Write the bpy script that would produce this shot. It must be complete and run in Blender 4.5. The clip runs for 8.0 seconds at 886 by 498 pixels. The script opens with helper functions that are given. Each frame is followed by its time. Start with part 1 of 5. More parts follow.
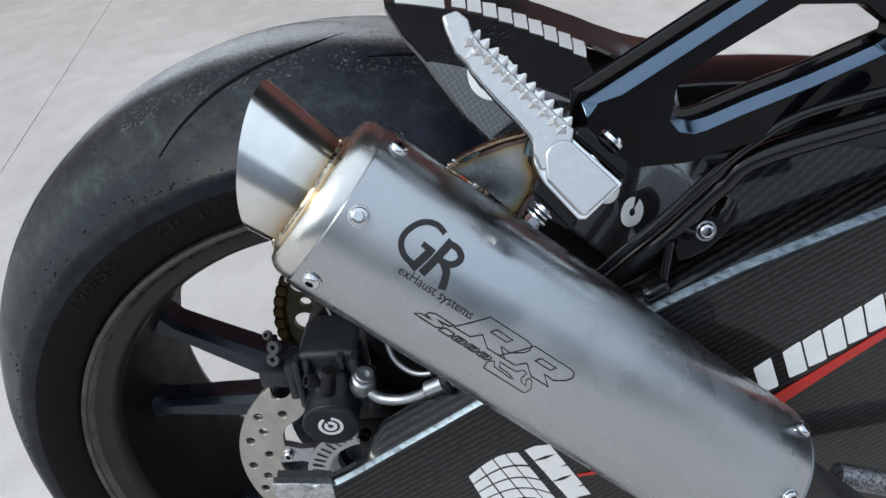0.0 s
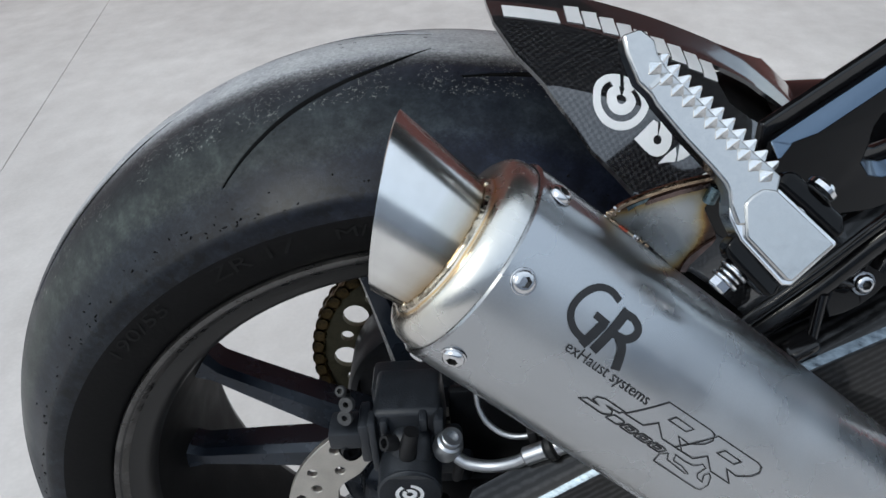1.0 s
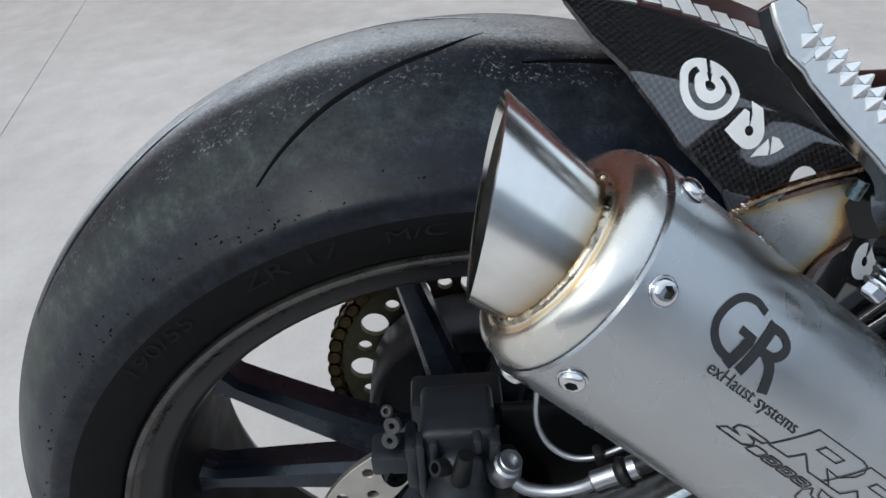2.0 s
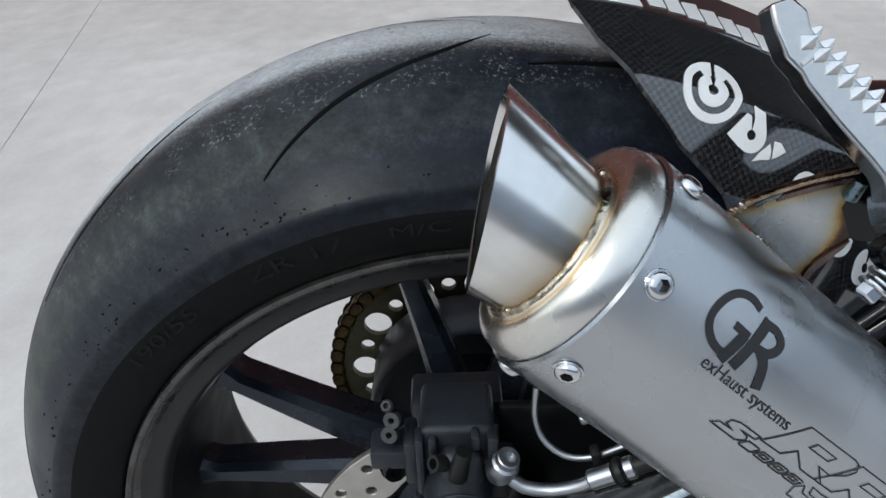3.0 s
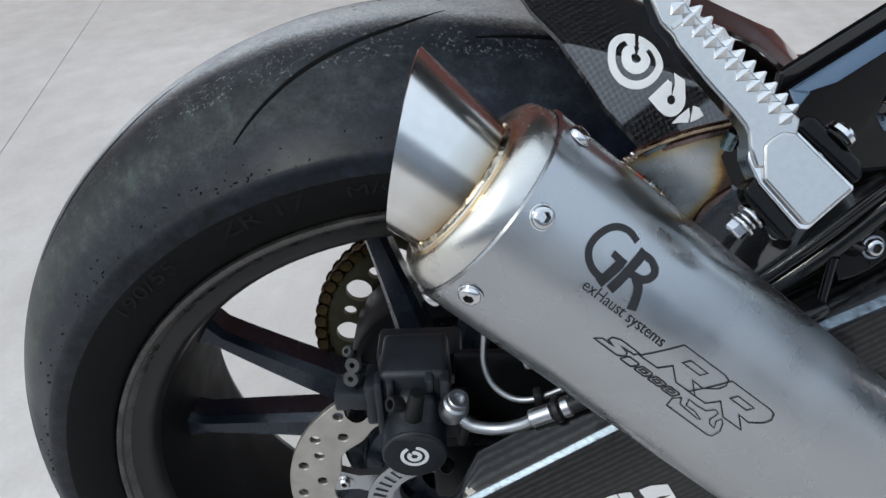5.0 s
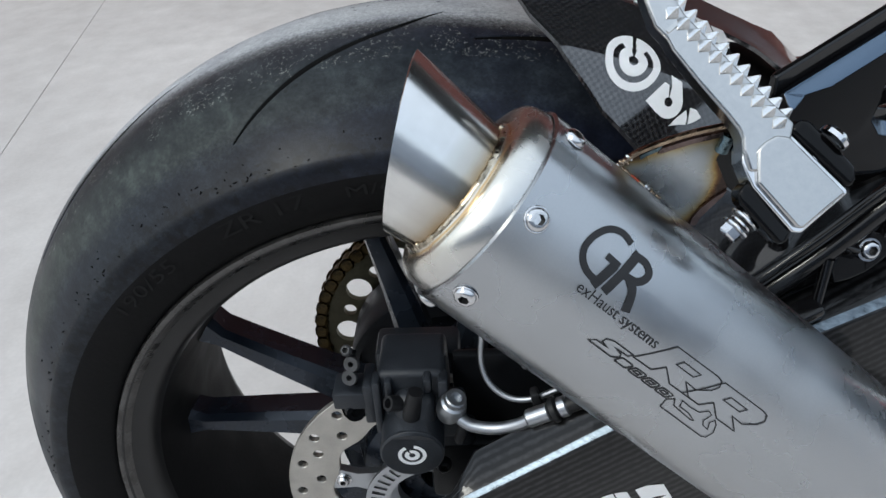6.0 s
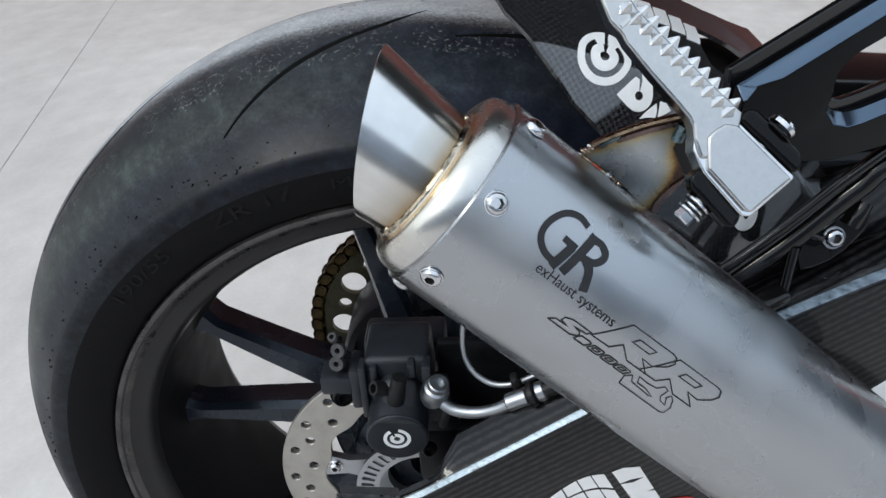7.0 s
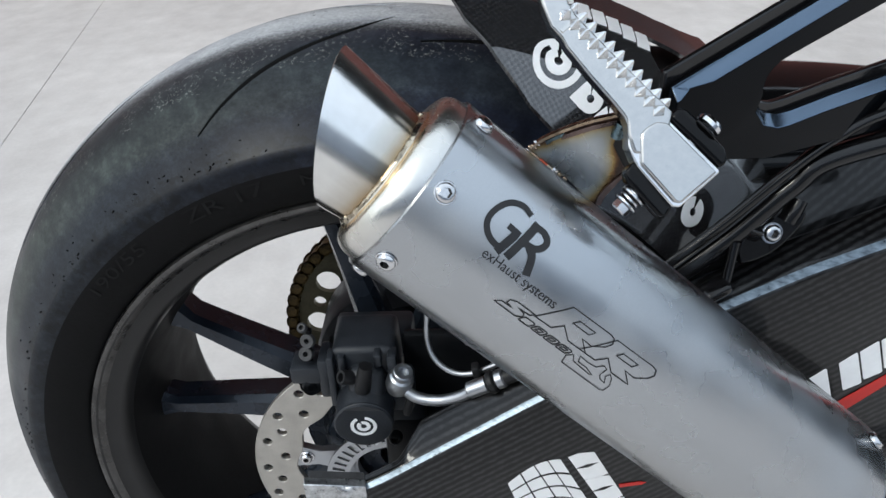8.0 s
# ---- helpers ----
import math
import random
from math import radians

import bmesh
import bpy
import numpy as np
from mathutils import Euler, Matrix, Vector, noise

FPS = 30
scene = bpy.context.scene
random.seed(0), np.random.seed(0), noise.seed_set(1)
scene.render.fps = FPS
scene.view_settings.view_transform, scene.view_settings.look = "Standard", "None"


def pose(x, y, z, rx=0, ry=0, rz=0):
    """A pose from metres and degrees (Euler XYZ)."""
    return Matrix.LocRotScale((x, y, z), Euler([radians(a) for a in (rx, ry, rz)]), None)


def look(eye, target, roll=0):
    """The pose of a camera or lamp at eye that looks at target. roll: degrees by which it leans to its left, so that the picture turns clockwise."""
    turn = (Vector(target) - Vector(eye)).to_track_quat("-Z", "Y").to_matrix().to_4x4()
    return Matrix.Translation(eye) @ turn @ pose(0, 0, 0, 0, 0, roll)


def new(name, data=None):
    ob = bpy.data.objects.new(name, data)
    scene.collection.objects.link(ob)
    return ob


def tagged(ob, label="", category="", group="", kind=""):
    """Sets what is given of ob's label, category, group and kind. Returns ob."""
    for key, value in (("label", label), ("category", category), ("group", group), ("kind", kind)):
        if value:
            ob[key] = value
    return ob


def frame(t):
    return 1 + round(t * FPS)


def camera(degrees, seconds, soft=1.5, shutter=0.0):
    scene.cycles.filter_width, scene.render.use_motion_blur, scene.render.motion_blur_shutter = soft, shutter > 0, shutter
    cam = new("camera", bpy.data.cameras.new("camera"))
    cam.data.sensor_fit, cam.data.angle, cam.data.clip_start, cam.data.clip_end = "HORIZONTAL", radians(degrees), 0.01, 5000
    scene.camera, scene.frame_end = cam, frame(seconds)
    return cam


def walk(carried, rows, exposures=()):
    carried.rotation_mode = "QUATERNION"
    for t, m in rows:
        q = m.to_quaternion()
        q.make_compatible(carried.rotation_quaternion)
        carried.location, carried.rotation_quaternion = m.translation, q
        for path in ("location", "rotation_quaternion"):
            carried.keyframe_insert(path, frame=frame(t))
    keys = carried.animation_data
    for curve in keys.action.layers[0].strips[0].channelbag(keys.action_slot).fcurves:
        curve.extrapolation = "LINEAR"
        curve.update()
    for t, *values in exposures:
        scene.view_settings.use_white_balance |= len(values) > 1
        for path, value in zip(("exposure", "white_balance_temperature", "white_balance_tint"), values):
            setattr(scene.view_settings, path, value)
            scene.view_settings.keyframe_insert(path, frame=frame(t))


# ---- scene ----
cam = camera(63.0, 8.0, soft=1.5)
ROWS = [
    (0.0, 0.0995, -0.4063, 0.7828, 57.362, 4.795, 0.730),
    (0.5, 0.0701, -0.3974, 0.7853, 57.447, 3.708, 1.403),
    (1.0, 0.0335, -0.3484, 0.7754, 57.954, 3.701, 0.164),
    (1.5, -0.0025, -0.3245, 0.7577, 57.894, 3.251, -1.037),
    (1.7, -0.0069, -0.3156, 0.7579, 58.004, 3.261, -1.423),
    (2.8, -0.0090, -0.3152, 0.7564, 58.449, 2.275, -0.885),
    (3.0, -0.0066, -0.3214, 0.7555, 58.759, 2.165, -0.343),
    (3.5, 0.0161, -0.3426, 0.7524, 58.115, 2.799, 0.823),
    (4.0, 0.0252, -0.3572, 0.7556, 58.092, 2.804, 0.820),
    (4.5, 0.0251, -0.3597, 0.7568, 57.969, 2.613, 0.503),
    (4.7, 0.0248, -0.3597, 0.7573, 57.921, 2.625, 0.453),
    (5.8, 0.0271, -0.3604, 0.7584, 57.932, 2.552, 0.742),
    (6.0, 0.0276, -0.3609, 0.7597, 57.793, 2.512, 0.793),
    (6.5, 0.0326, -0.3629, 0.7621, 57.617, 2.939, 1.157),
    (7.0, 0.0431, -0.3767, 0.7612, 57.944, 2.931, 1.347),
    (7.5, 0.0508, -0.3839, 0.7626, 58.266, 2.898, 1.414),
    (8.0, 0.0561, -0.3986, 0.7639, 58.654, 2.055, 0.499),
]
walk(cam, [(t, pose(x, y, z, rx, ry, rz)) for t, x, y, z, rx, ry, rz in ROWS], exposures=[(0.0, 0.02, 6470, 3.7), (1.5, -0.05, 6470, 3.7), (4.0, -0.02, 6470, 3.7), (7.0, 0.03, 6500, 3.7), (8.0, 0.15, 6520, 3.7)])

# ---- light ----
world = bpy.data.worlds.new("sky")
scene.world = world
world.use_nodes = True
wn = world.node_tree.nodes
sky = wn.new("ShaderNodeTexSky")
sky.sky_type = "NISHITA"
sky.sun_disc = False
SUN_UP, SUN_ROUND = radians(44), radians(-132)
sky.sun_elevation, sky.sun_rotation = SUN_UP, SUN_ROUND
sky.air_density, sky.dust_density, sky.ozone_density = 1.0, 3.0, 1.0
# white mixed into the sky, more overhead, to brighten what the steel mirrors
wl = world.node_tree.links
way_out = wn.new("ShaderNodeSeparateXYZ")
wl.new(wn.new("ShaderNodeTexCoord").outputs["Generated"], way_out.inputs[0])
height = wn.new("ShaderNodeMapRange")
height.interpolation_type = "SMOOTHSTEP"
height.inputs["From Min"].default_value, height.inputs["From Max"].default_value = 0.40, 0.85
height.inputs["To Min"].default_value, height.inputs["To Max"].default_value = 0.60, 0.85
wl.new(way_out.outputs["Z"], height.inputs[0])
sky_white = wn.new("ShaderNodeMix")
sky_white.data_type = "RGBA"
sky_white.inputs["B"].default_value = (7.35, 8.15, 9.6, 1)
wl.new(height.outputs[0], sky_white.inputs["Factor"])
wl.new(sky.outputs[0], sky_white.inputs["A"])
wl.new(sky_white.outputs["Result"], wn["Background"].inputs[0])
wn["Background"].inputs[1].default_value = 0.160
sun = new("sun", bpy.data.lights.new("sun", "SUN"))
sun.data.energy, sun.data.angle, sun.data.color = 1.2, radians(16), (1.0, 0.98, 0.95)
sun_way = Vector((math.sin(SUN_ROUND) * math.cos(SUN_UP), math.cos(SUN_ROUND) * math.cos(SUN_UP), math.sin(SUN_UP)))
sun.matrix_world = look(sun_way * 10, (0, 0, 0))


# ---- materials ----
def material(name, base, rough=0.5, metal=0.0, vary=0.25, scale=60.0, bump=0.0, bump_scale=400.0, rough_vary=0.1, coat=0.0, stretch=(1, 1, 1), **more):
    """A surface with colour variation at two scales, uneven roughness and a fine relief."""
    m = bpy.data.materials.new(name)
    m.use_nodes = True
    nt = m.node_tree
    n, l = nt.nodes, nt.links
    b = n["Principled BSDF"]
    tc = n.new("ShaderNodeTexCoord")
    mp = n.new("ShaderNodeMapping")
    mp.inputs["Scale"].default_value = stretch
    l.new(tc.outputs["Object"], mp.inputs[0])
    big, fine = n.new("ShaderNodeTexNoise"), n.new("ShaderNodeTexNoise")
    big.inputs["Scale"].default_value, big.inputs["Detail"].default_value = scale, 4
    fine.inputs["Scale"].default_value, fine.inputs["Detail"].default_value = bump_scale, 3
    l.new(mp.outputs[0], big.inputs["Vector"])
    l.new(mp.outputs[0], fine.inputs["Vector"])
    add = n.new("ShaderNodeMath")
    add.operation = "MULTIPLY_ADD"
    add.inputs[1].default_value = 0.35
    l.new(fine.outputs["Fac"], add.inputs[0])
    l.new(big.outputs["Fac"], add.inputs[2])
    ramp = n.new("ShaderNodeValToRGB")
    lo, hi = [c * (1 - vary) for c in base], [min(1, c * (1 + vary)) for c in base]
    ramp.color_ramp.elements[0].position, ramp.color_ramp.elements[1].position = 0.45, 0.9
    ramp.color_ramp.elements[0].color, ramp.color_ramp.elements[1].color = (*lo, 1), (*hi, 1)
    l.new(add.outputs[0], ramp.inputs[0])
    l.new(ramp.outputs[0], b.inputs["Base Color"])
    rr = n.new("ShaderNodeMapRange")
    rr.inputs["From Min"].default_value, rr.inputs["From Max"].default_value = 0.3, 0.7
    rr.inputs["To Min"].default_value, rr.inputs["To Max"].default_value = max(0.02, rough - rough_vary), min(1, rough + rough_vary)
    l.new(big.outputs["Fac"], rr.inputs[0])
    l.new(rr.outputs[0], b.inputs["Roughness"])
    b.inputs["Metallic"].default_value = metal
    b.inputs["Coat Weight"].default_value = coat
    b.inputs["Coat Roughness"].default_value = 0.04
    if bump:
        bp = n.new("ShaderNodeBump")
        bp.inputs["Strength"].default_value, bp.inputs["Distance"].default_value = bump, 0.001
        l.new(fine.outputs["Fac"], bp.inputs["Height"])
        l.new(bp.outputs[0], b.inputs["Normal"])
    for key, value in more.items():
        b.inputs[key.replace("_", " ")].default_value = value
    return m


def node_of(m, kind):
    return next(x for x in m.node_tree.nodes if x.type == kind)


RUBBER_SIDE = material("sidewall rubber", (0.0055, 0.0054, 0.0056), 0.6, Specular_IOR_Level=0.09, vary=0.3, scale=30, bump=0.15, bump_scale=300)
RUBBER_MARK = material("raised marking rubber", (0.0078, 0.0077, 0.0078), 0.6, Specular_IOR_Level=0.09, vary=0.4, scale=90)
WHEEL_PAINT = material("grey wheel paint", (0.019, 0.0182, 0.018), 0.38, metal=0.1, Specular_IOR_Level=0.3, vary=0.2, scale=40, bump=0.08, bump_scale=900)
BARREL_PAINT = material("dark matte barrel paint", (0.0075, 0.0072, 0.0072), 0.6, Specular_IOR_Level=0.12, vary=0.4, scale=25, bump=0.1, bump_scale=300)
BLACK_METAL = material("black anodised metal", (0.0045, 0.005, 0.006), 0.4, Specular_IOR_Level=0.16, vary=0.3, scale=80, bump=0.12, bump_scale=900)
GLOSS_BLACK = material("gloss black paint", (0.004, 0.0042, 0.005), 0.09, vary=0.3, scale=30, rough_vary=0.04, Specular_IOR_Level=0.28)
EAR_BLACK = material("mirror black lacquer", (0.003, 0.003, 0.0035), 0.05, vary=0.3, scale=30, rough_vary=0.03, Specular_IOR_Level=0.2)
LIP_BLACK = material("gloss black plate edge", (0.005, 0.0047, 0.0052), 0.12, vary=0.3, scale=30, rough_vary=0.04, Specular_IOR_Level=0.42)
HANGER_BLACK = material("deep gloss black lacquer", (0.0022, 0.0027, 0.0038), 0.08, vary=0.3, scale=30, rough_vary=0.04, Specular_IOR_Level=0.10)
SATIN_STEEL = material("satin steel", (0.41, 0.423, 0.445), 0.36, metal=1.0, vary=0.06, scale=25, bump=0.03, bump_scale=1200)
SILENCER_STEEL = material("brushed silencer steel", (0.455, 0.47, 0.49), 0.27, metal=1.0, vary=0.06, scale=25, bump=0.03, bump_scale=1200, Anisotropic=0.8, Anisotropic_Rotation=0.25)
turn_way = SILENCER_STEEL.node_tree.nodes.new("ShaderNodeTangent")
turn_way.direction_type, turn_way.axis = "RADIAL", "Z"
SILENCER_STEEL.node_tree.links.new(turn_way.outputs[0], SILENCER_STEEL.node_tree.nodes["Principled BSDF"].inputs["Tangent"])
CHROME = material("bright steel", (0.72, 0.72, 0.73), 0.12, metal=1.0, vary=0.08, scale=90, rough_vary=0.06)
ALU = material("polished aluminium", (0.52, 0.52, 0.515), 0.19, metal=1.0, vary=0.035, scale=300, bump=0.04, bump_scale=900, rough_vary=0.08)
TOOTH_ALU = material("bright cut aluminium", (0.74, 0.745, 0.75), 0.2, metal=1.0, vary=0.05, scale=200, rough_vary=0.06)
DISC_STEEL = material("brake disc steel", (0.42, 0.4, 0.37), 0.42, metal=0.8, vary=0.15, scale=60, bump=0.05, bump_scale=900)
DARK_HOSE = material("black rubber hose", (0.009, 0.009, 0.01), 0.5, Specular_IOR_Level=0.3, vary=0.3, scale=90)
SPROCKET = material("worn brass sprocket", (0.11, 0.10, 0.065), 0.5, metal=0.7, vary=0.35, scale=70)
CHAIN = material("oily gold chain", (0.10, 0.065, 0.022), 0.45, metal=0.6, vary=0.85, scale=160)
# near black puts the deep hole's shade into the recess colour
SOCKET_SHADE = material("shaded socket", (0.02, 0.019, 0.018), 0.6, metal=0.5, vary=0.3, scale=300)
SCREW_STEEL = material("satin screw steel", (0.62, 0.62, 0.63), 0.15, metal=1.0, vary=0.1, scale=200, rough_vary=0.08)
SCREW = [SCREW_STEEL, SOCKET_SHADE]
DECAL_WHITE = material("white vinyl", (0.82, 0.82, 0.83), 0.4, vary=0.05, scale=60)
DECAL_RED = material("red vinyl", (0.47, 0.014, 0.01), 0.4, vary=0.08, scale=60)
ETCH = material("dark etched print", (0.02, 0.02, 0.022), 0.5, metal=0.3, vary=0.15, scale=200)
RIM_GLINT = material("rim edge with glint", (0.085, 0.082, 0.08), 0.3, metal=0.75, vary=0.4, scale=60, rough_vary=0.12)
DARK_STEEL = material("dark steel", (0.05, 0.048, 0.046), 0.5, metal=0.7, vary=0.4, scale=90)
EYELET = material("dull grey steel", (0.045, 0.045, 0.047), 0.6, metal=0.2, vary=0.3, scale=300)
# the blue of the mirrored sky is put into the base colour
MACHINED_SKY = material("machined edge tinted sky blue", (0.115, 0.155, 0.21), 0.16, metal=1.0, vary=0.04, scale=40, rough_vary=0.03)
WALL = material("maroon plaster", (0.105, 0.032, 0.026), 0.8, vary=0.2, scale=3, bump=0.3, bump_scale=60)
GREY_WALL = material("blue-grey mirrored wall", (0.41, 0.45, 0.51), 0.8, vary=0.2, scale=3, bump=0.3, bump_scale=60)

BARE_ALU = material("scuffed bare aluminium", (0.5, 0.51, 0.52), 0.34, metal=1.0, vary=0.35, scale=260, bump=0.3, bump_scale=700)
CAST_GREY = material("dark grey cast metal", (0.045, 0.046, 0.05), 0.45, metal=0.4, vary=0.25, scale=120, bump=0.1, bump_scale=900)


def chain_nodes(m):
    """Short forms to add nodes to a material: math, noise, ramp and mix."""
    n, l = m.node_tree.nodes, m.node_tree.links

    def put(socket, value):
        if isinstance(value, bpy.types.NodeSocket):
            l.new(value, socket)
        else:
            socket.default_value = value

    def calc(op, a, b=0.0, c=0.0):
        x = n.new("ShaderNodeMath")
        x.operation = op
        for k, value in enumerate((a, b, c)):
            put(x.inputs[k], value)
        return x.outputs[0]

    def grain(vector, scale, detail=3.0, rough=0.5):
        x = n.new("ShaderNodeTexNoise")
        x.inputs["Scale"].default_value, x.inputs["Detail"].default_value, x.inputs["Roughness"].default_value = scale, detail, rough
        l.new(vector, x.inputs["Vector"])
        return x.outputs["Fac"]

    def ramp(fac, stops):
        x = n.new("ShaderNodeValToRGB")
        e = x.color_ramp.elements
        while len(e) < len(stops):
            e.new(0.5)
        for k, (p, c) in enumerate(stops):
            e[k].position, e[k].color = p, (*c, 1)
        l.new(fac, x.inputs[0])
        return x.outputs[0]

    def mix(fac, a, b, blend="MIX"):
        x = n.new("ShaderNodeMix")
        x.data_type, x.blend_type = "RGBA", blend
        put(x.inputs["Factor"], fac)
        for key, value in (("A", a), ("B", b)):
            put(x.inputs[key], value if isinstance(value, bpy.types.NodeSocket) else (*value, 1))
        return x.outputs["Result"]

    return calc, grain, ramp, mix


def tread_material():
    """Rubber: a ragged-edged pale crown strip of dust and sky sheen, grit, and shoulders coloured with blue sheen."""
    m = material("worn tread rubber", (0.035, 0.037, 0.039), 0.43, vary=0.35, scale=14, bump=0.08, bump_scale=1000, rough_vary=0.1, Specular_IOR_Level=0.2)
    n, l = m.node_tree.nodes, m.node_tree.links
    calc, grain, ramp, mix = chain_nodes(m)
    b = n["Principled BSDF"]
    tc = node_of(m, "TEX_COORD").outputs["Object"]
    sep = n.new("ShaderNodeSeparateXYZ")
    l.new(tc, sep.inputs[0])
    across = calc("ABSOLUTE", sep.outputs["Y"])
    soft = calc("MULTIPLY_ADD", grain(tc, 22, 5, 0.6), 0.014, -0.007)
    fine = calc("MULTIPLY_ADD", grain(tc, 520, 4, 0.75), 0.022, -0.011)
    where = calc("ADD", calc("ADD", across, soft), fine)
    # crown paleness and blue shoulders hold sky sheen as colour, besides dust
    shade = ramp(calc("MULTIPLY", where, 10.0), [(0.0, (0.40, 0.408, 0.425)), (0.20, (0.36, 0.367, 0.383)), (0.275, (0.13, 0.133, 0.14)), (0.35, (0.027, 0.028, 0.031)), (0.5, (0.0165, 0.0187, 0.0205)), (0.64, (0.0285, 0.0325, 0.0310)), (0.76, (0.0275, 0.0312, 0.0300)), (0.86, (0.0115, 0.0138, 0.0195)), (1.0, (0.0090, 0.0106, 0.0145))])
    mottle = ramp(grain(tc, 45, 6, 0.65), [(0.3, (0.78, 0.78, 0.80)), (0.7, (1.2, 1.21, 1.18))])
    base = mix(1.0, shade, mottle, "MULTIPLY")
    grit = ramp(grain(tc, 420, 5, 0.75), [(0.35, (0.74, 0.74, 0.74)), (0.65, (1.26, 1.26, 1.26))])
    base = mix(1.0, base, grit, "MULTIPLY")
    # darker and bluer towards the hugger: shade and sky tint put into the colour
    front_shade = calc("MULTIPLY_ADD", calc("ADD", sep.outputs["X"], calc("MULTIPLY", soft, 8.0)), 5.0, 0.75)
    front_shade = ramp(front_shade, [(0.0, (0.97, 0.99, 0.97)), (1.0, (0.64, 0.69, 0.95))])
    base = mix(calc("GREATER_THAN", where, 0.036), base, mix(1.0, base, front_shade, "MULTIPLY"))
    # brushed paler and darker patches on the flanks
    mp = n.new("ShaderNodeMapping")
    mp.inputs["Rotation"].default_value, mp.inputs["Scale"].default_value = (0.0, 0.5, 0.4), (1.0, 0.55, 1.6)
    l.new(tc, mp.inputs[0])
    brushed = ramp(grain(mp.outputs[0], 75, 6, 0.68), [(0.34, (0.45, 0.46, 0.52)), (0.5, (0.95, 0.95, 0.97)), (0.68, (1.9, 1.95, 1.85))])
    base = mix(calc("MULTIPLY", calc("GREATER_THAN", where, 0.036), 0.8), base, mix(1.0, base, brushed, "MULTIPLY"))
    # pale grit along the edge of the dusty strip
    speck = calc("GREATER_THAN", calc("MULTIPLY", grain(tc, 1300, 4, 0.7), grain(tc, 420, 3, 0.6)), 0.337)
    zone = calc("MULTIPLY", calc("GREATER_THAN", across, 0.028), calc("LESS_THAN", across, 0.058))
    patchy = calc("GREATER_THAN", grain(tc, 42, 3, 0.6), 0.47)
    base = mix(calc("MULTIPLY", calc("MULTIPLY", speck, zone), calc("MULTIPLY", patchy, 0.8)), base, (0.22, 0.22, 0.20))
    # dark scuffs
    cell2 = n.new("ShaderNodeTexVoronoi")
    cell2.inputs["Scale"].default_value = 120
    l.new(tc, cell2.inputs["Vector"])
    dark = calc("MULTIPLY", calc("LESS_THAN", cell2.outputs["Distance"], 0.16), calc("GREATER_THAN", grain(tc, 60, 2), 0.55))
    base = mix(calc("MULTIPLY", dark, 0.7), base, (0.012, 0.012, 0.013))
    # torn dark crumbs along the tread's edge
    torn = calc("MULTIPLY", calc("GREATER_THAN", grain(tc, 150, 4, 0.6), 0.56), calc("GREATER_THAN", calc("ADD", across, soft), 0.0945))
    base = mix(calc("MULTIPLY", torn, 0.55), base, (0.003, 0.003, 0.003))
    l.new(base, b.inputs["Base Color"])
    return m


TREAD = tread_material()


def carbon(name, cell, turn=0.0, light=0.03, twill=False, coat=0.45, ior=1.55, dark=0.0022, metal=0.0, rough=0.45):
    """Woven carbon under clear lacquer. UV in metres."""
    m = bpy.data.materials.new(name)
    m.use_nodes = True
    n, l = m.node_tree.nodes, m.node_tree.links
    b = n["Principled BSDF"]
    uv = n.new("ShaderNodeUVMap")
    mp = n.new("ShaderNodeMapping")
    mp.inputs["Rotation"].default_value = (0, 0, radians(turn))
    l.new(uv.outputs[0], mp.inputs[0])
    if twill:
        w = n.new("ShaderNodeTexWave")
        w.inputs["Scale"].default_value = 0.314 / cell
        w.inputs["Distortion"].default_value = 1.2
        w.inputs["Detail"].default_value = 1.0
        w.inputs["Detail Scale"].default_value = 3.0
        l.new(mp.outputs[0], w.inputs["Vector"])
        pattern = w.outputs["Fac"]
    else:
        c = n.new("ShaderNodeTexChecker")
        c.inputs["Scale"].default_value = 1 / cell
        l.new(mp.outputs[0], c.inputs["Vector"])
        pattern = c.outputs["Fac"]
    noise_t = n.new("ShaderNodeTexNoise")
    noise_t.inputs["Scale"].default_value = 220
    l.new(uv.outputs[0], noise_t.inputs["Vector"])
    mul = n.new("ShaderNodeMath")
    mul.operation = "MULTIPLY"
    l.new(pattern, mul.inputs[0])
    l.new(noise_t.outputs["Fac"], mul.inputs[1])
    ramp = n.new("ShaderNodeValToRGB")
    ramp.color_ramp.elements[0].position, ramp.color_ramp.elements[1].position = 0.1, 0.6
    ramp.color_ramp.elements[0].color = (dark, dark, dark * 1.18, 1)
    ramp.color_ramp.elements[1].color = (light, light, light * 1.05, 1)
    l.new(mul.outputs[0], ramp.inputs[0])
    l.new(ramp.outputs[0], b.inputs["Base Color"])
    b.inputs["Roughness"].default_value = rough
    b.inputs["Metallic"].default_value = metal
    b.inputs["Specular IOR Level"].default_value = 0.2
    b.inputs["Coat Weight"].default_value = coat
    b.inputs["Coat IOR"].default_value = ior
    b.inputs["Coat Roughness"].default_value = 0.06
    return m


CARBON_FINE = carbon("carbon weave", 0.0021, 0, 0.058, coat=1.0, ior=1.82, dark=0.013, metal=0.38, rough=0.18)
CARBON_TWILL = carbon("carbon twill", 0.0046, -118, 0.027, True, 0.4, dark=0.002, metal=0.45, rough=0.35)
# bluish metal stands in for the sky's reflection along the carbon ridge
RIDGE_SHEEN = material("ridge tinted as sky sheen", (0.135, 0.165, 0.195), 0.36, metal=1.0, vary=0.6, scale=140, stretch=(1, 1, 3), bump=0.1, bump_scale=300)

BRAID = material("braided steel sleeve", (0.2, 0.2, 0.21), 0.45, metal=0.8, vary=0.9, scale=450, bump=0.5, bump_scale=900)


